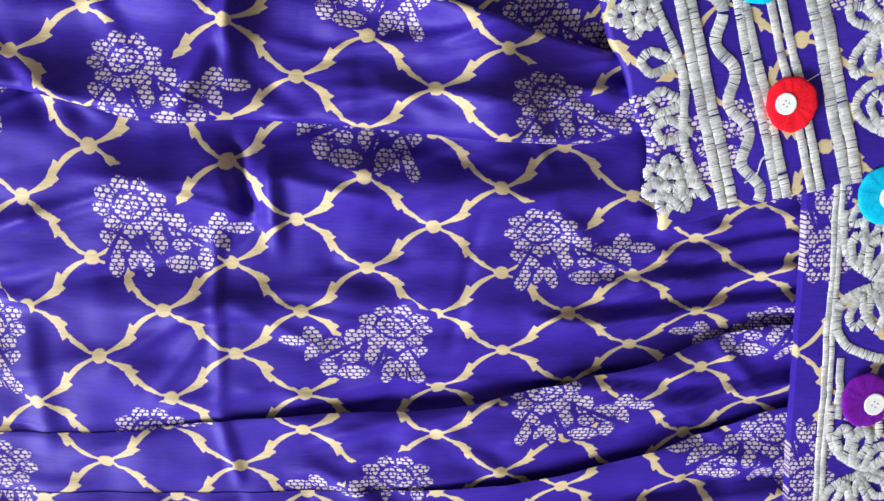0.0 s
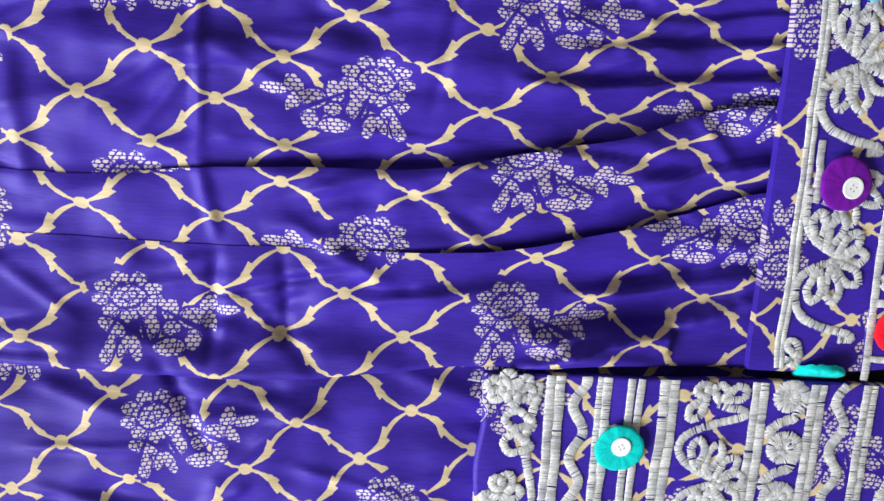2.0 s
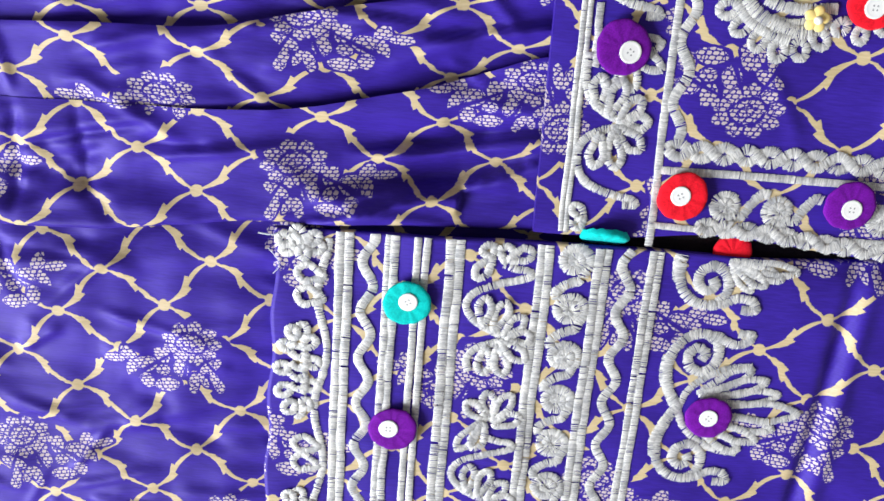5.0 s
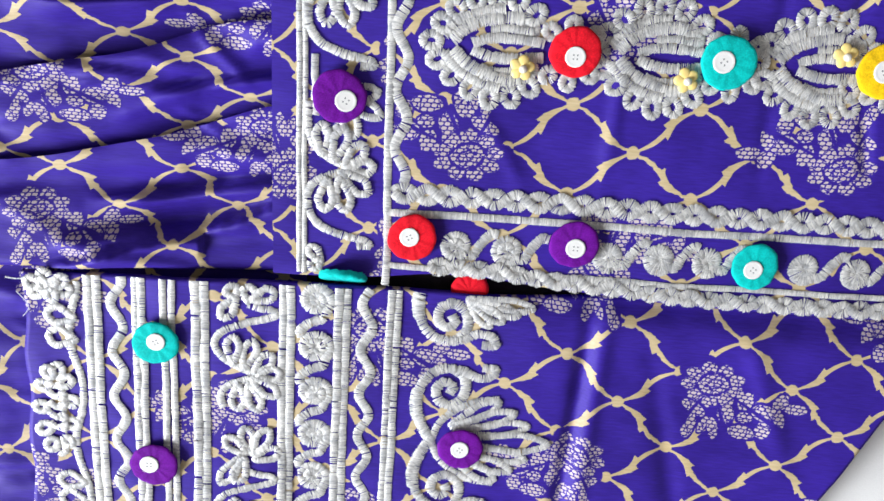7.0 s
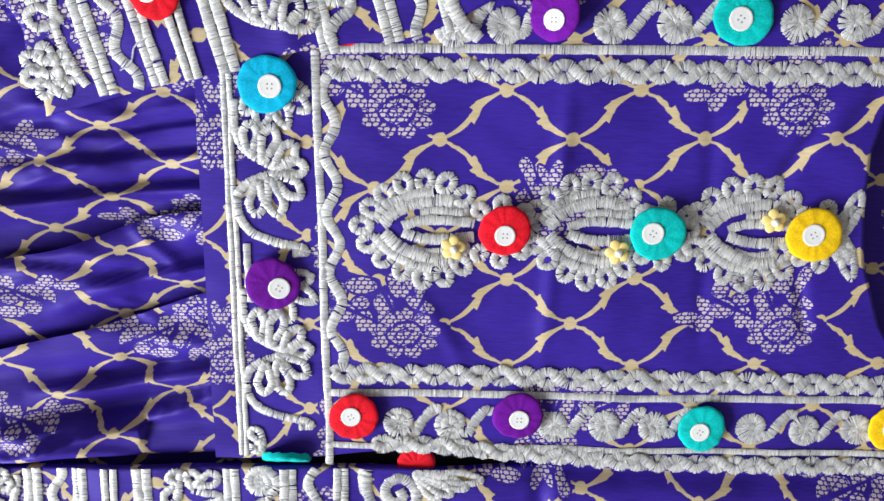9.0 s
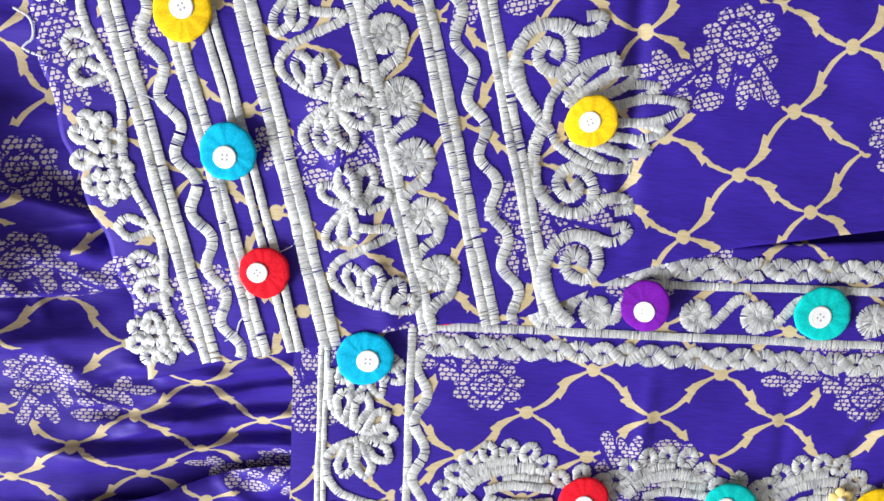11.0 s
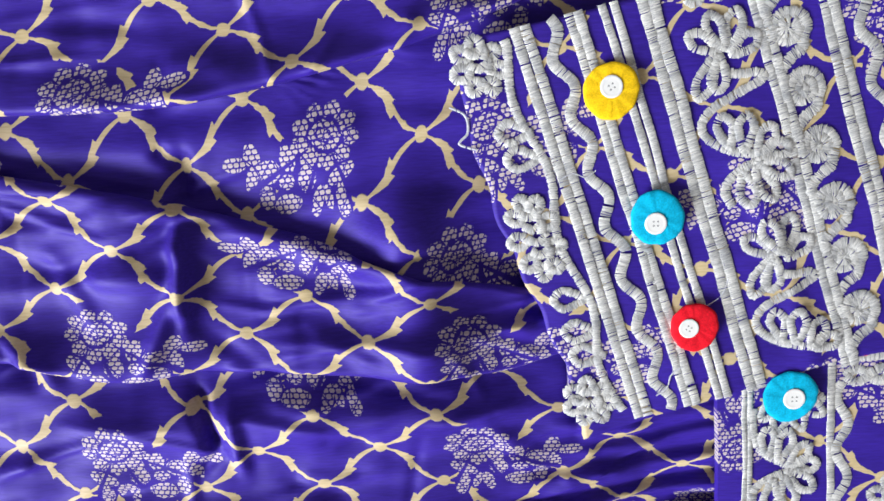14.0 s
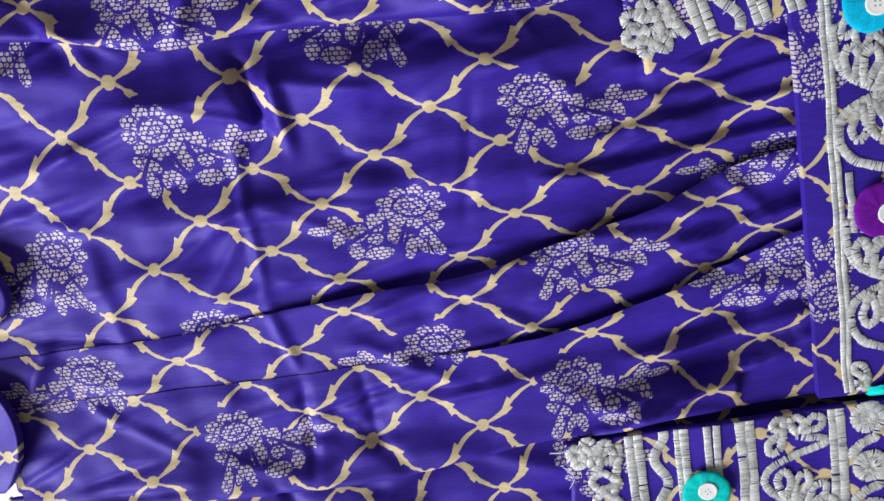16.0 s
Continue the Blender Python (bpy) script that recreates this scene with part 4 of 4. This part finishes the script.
def button_mesh():
    bm = bmesh.new()
    seg = 32
    prof = [(0.0053, 0.0), (0.0057, 0.0004), (0.0057, 0.0009), (0.0053, 0.0013), (0.0045, 0.00135), (0.0039, 0.0012), (0.0026, 0.0012)]
    rings = [[bm.verts.new((r * math.cos(2 * math.pi * i / seg), r * math.sin(2 * math.pi * i / seg), z)) for i in range(seg)] for r, z in prof]
    for r, s in zip(rings, rings[1:]):
        for i in range(seg):
            j = (i + 1) % seg
            bm.faces.new((r[i], r[j], s[j], s[i]))
    # the eye with its four holes
    bm.faces.new(rings[-1])
    holes = []
    for sx in (-1, 1):
        for sy in (-1, 1):
            c = [bm.verts.new((sx * 0.0011 + 0.00052 * math.cos(a), sy * 0.0011 + 0.00052 * math.sin(a), 0.00124)) for a in [2 * math.pi * k / 8 for k in range(8)]]
            holes.append(bm.faces.new(c))
    for h in holes:
        h.material_index = 1
    return bm


HOLE = material("thread_in_holes", (0.30, 0.30, 0.31), 0.8, 0, 0.1, 900, 0.1)
bmb = button_mesh()
BUTTON_MESH = bpy.data.meshes.new("button")
bmb.to_mesh(BUTTON_MESH)
bmb.free()
BUTTON_MESH.materials.append(BUTTON)
BUTTON_MESH.materials.append(HOLE)

ROUNDS = [
    # colour, x, y, lift, tilt x, tilt y, button dx, dy, size
    ("sky blue", 0.3297, 0.0753, 0.0062, 0, 0, 1.4, -0.8, 1.08), ("purple", 0.3318, -0.0233, 0.0062, 4, 4, 3.1, -1.6, 1.06),
    ("red", 0.3736, -0.0943, 0.0060, 0, 0, -1.5, 0.6, 1.0), ("purple", 0.4591, -0.0912, 0.0062, 0, 0, 0.6, -1.6, 1.02), ("teal", 0.5569, -0.0959, 0.0060, 0, 0, -1.2, -1.4, 1.0), ("yellow", 0.6590, -0.0930, 0.0060, 0, 0, -0.5, 0, 1.0),
    ("red", 0.4464, 0.0082, 0.0068, 0, 0, 0, -2.2, 1.0), ("teal", 0.5226, 0.0094, 0.0068, 0, 0, -2.6, 0.2, 1.08), ("yellow", 0.6013, 0.0113, 0.0068, 0, 0, -0.8, 0.2, 1.1),
    ("purple", 0.4640, 0.1128, 0.0070, 8, -22, 0.2, -2.8, 0.98), ("teal", 0.5526, 0.1155, 0.0062, 0, 0, -1.5, -1.2, 1.1),
    ("teal", 0.2392, -0.1653, 0.0070, 0, 0, 0.5, 1.4, 0.98), ("purple", 0.2374, -0.2416, 0.0070, 0, 0, -2.4, 0.8, 1.04), ("purple", 0.4102, -0.2179, 0.0072, 0, 0, -0.4, 0.2, 1.0),
    ("yellow", 0.2373, 0.2312, 0.0086, 0, 0, -0.2, 2.0, 1.03), ("sky blue", 0.2598, 0.1707, 0.0086, 0, 0, -1.0, -2.4, 1.03), ("red", 0.2794, 0.1150, 0.0086, 0, 0, -3.4, 0, 0.95), ("yellow", 0.4257, 0.1995, 0.0088, 0, 14, -1.2, 0.3, 0.98),
]
for k, (colour, x, y, lift, tx, ty, dx, dy, size) in enumerate(ROUNDS):
    ob = part("felt_round", felt_mesh(k + 3), FELT[colour], dress, f"{colour} gathered felt round with a white button")
    ob.matrix_basis = pose(x, y, lift, tx, ty, 37 * k) @ Matrix.Diagonal((size, size, 0.62, 1))
    bt = new("button", BUTTON_MESH)
    bt.parent = ob
    v = pose(0, 0, 0, 0, 0, -37 * k) @ Vector((dx, dy, 0))
    bt.matrix_basis = Matrix.Translation((v.x * 0.001, v.y * 0.001, 0.0043)) @ pose(0, 0, 0, 0, 0, 23 * k) @ Matrix.Diagonal((0.9, 0.9, 0.8, 1))
    bt["label"] = "white four-hole button"

for colour, x, y, z, tx, size in (("teal", 0.3382, -0.1190, 0.0015, 62, 1.0), ("red", 0.4071, -0.1240, -0.0020, 0, 0.8), ("red", 0.3655, 0.1045, 0.0040, 0, 0.8)):
    ob = part("felt_round", felt_mesh(int(x * 1000)), FELT[colour], dress, f"{colour} felt round tucked under the edge of the cloth")
    ob.matrix_basis = pose(x, y, z, tx, 0, 0) @ Matrix.Diagonal((size, size, 1 if y < 0 else 0.25, 1))


def bead_flower(x, y, turn):
    bm = bmesh.new()
    for k in range(5):
        a = 2 * math.pi * k / 5 + turn
        m = Matrix.Translation((0.0034 * math.cos(a), 0.0034 * math.sin(a), 0.0012)) @ Matrix.Rotation(a, 4, "Z") @ Matrix.Diagonal((0.0031, 0.0028, 0.0011, 1))
        bmesh.ops.create_icosphere(bm, subdivisions=3, radius=1, matrix=m)
    ob = part("bead_flower", bm, PETAL, dress, "small yellow plastic flower bead")
    ob.location = (x, y, bodice_z(x, y) + 0.0022)
    bm = bmesh.new()
    bmesh.ops.create_uvsphere(bm, u_segments=20, v_segments=12, radius=0.0021)
    ctr = part("bead", bm, PEARL, ob, "pale pearl centre")
    ctr.location = (0.0005, -0.0005, 0.0024)


for spot in ((0.4212, -0.0017, 0.2), (0.5035, -0.0010, 0.7), (0.5809, 0.0173, 0.5)):
    bead_flower(*spot)


def thread(pts, zf, parent, width=0.0005):
    bm = bmesh.new()
    cord(bm, pts, width, 0.0005, zf, lift=0.0004)
    part("loose_thread", bm, THREAD, parent, "frayed pale sewing thread")


thread([(0.163, 0.226), (0.170, 0.222), (0.171, 0.214), (0.167, 0.209), (0.175, 0.206)], sleeve_u_z, sleeve_u, 0.0012)
thread([(0.213, 0.190), (0.220, 0.193), (0.226, 0.191), (0.231, 0.194)], sleeve_u_z, sleeve_u)
thread([(0.262, 0.079), (0.267, 0.083), (0.269, 0.090), (0.274, 0.094)], sleeve_u_z, sleeve_u, 0.0008)
thread([(0.286, 0.125), (0.293, 0.130), (0.296, 0.138)], sleeve_u_z, sleeve_u)
thread([(0.160, -0.134), (0.167, -0.1345), (0.173, -0.133)], sleeve_l_z, sleeve_l, 0.0009)
thread([(0.165, -0.142), (0.171, -0.150), (0.168, -0.156)], sleeve_l_z, sleeve_l)
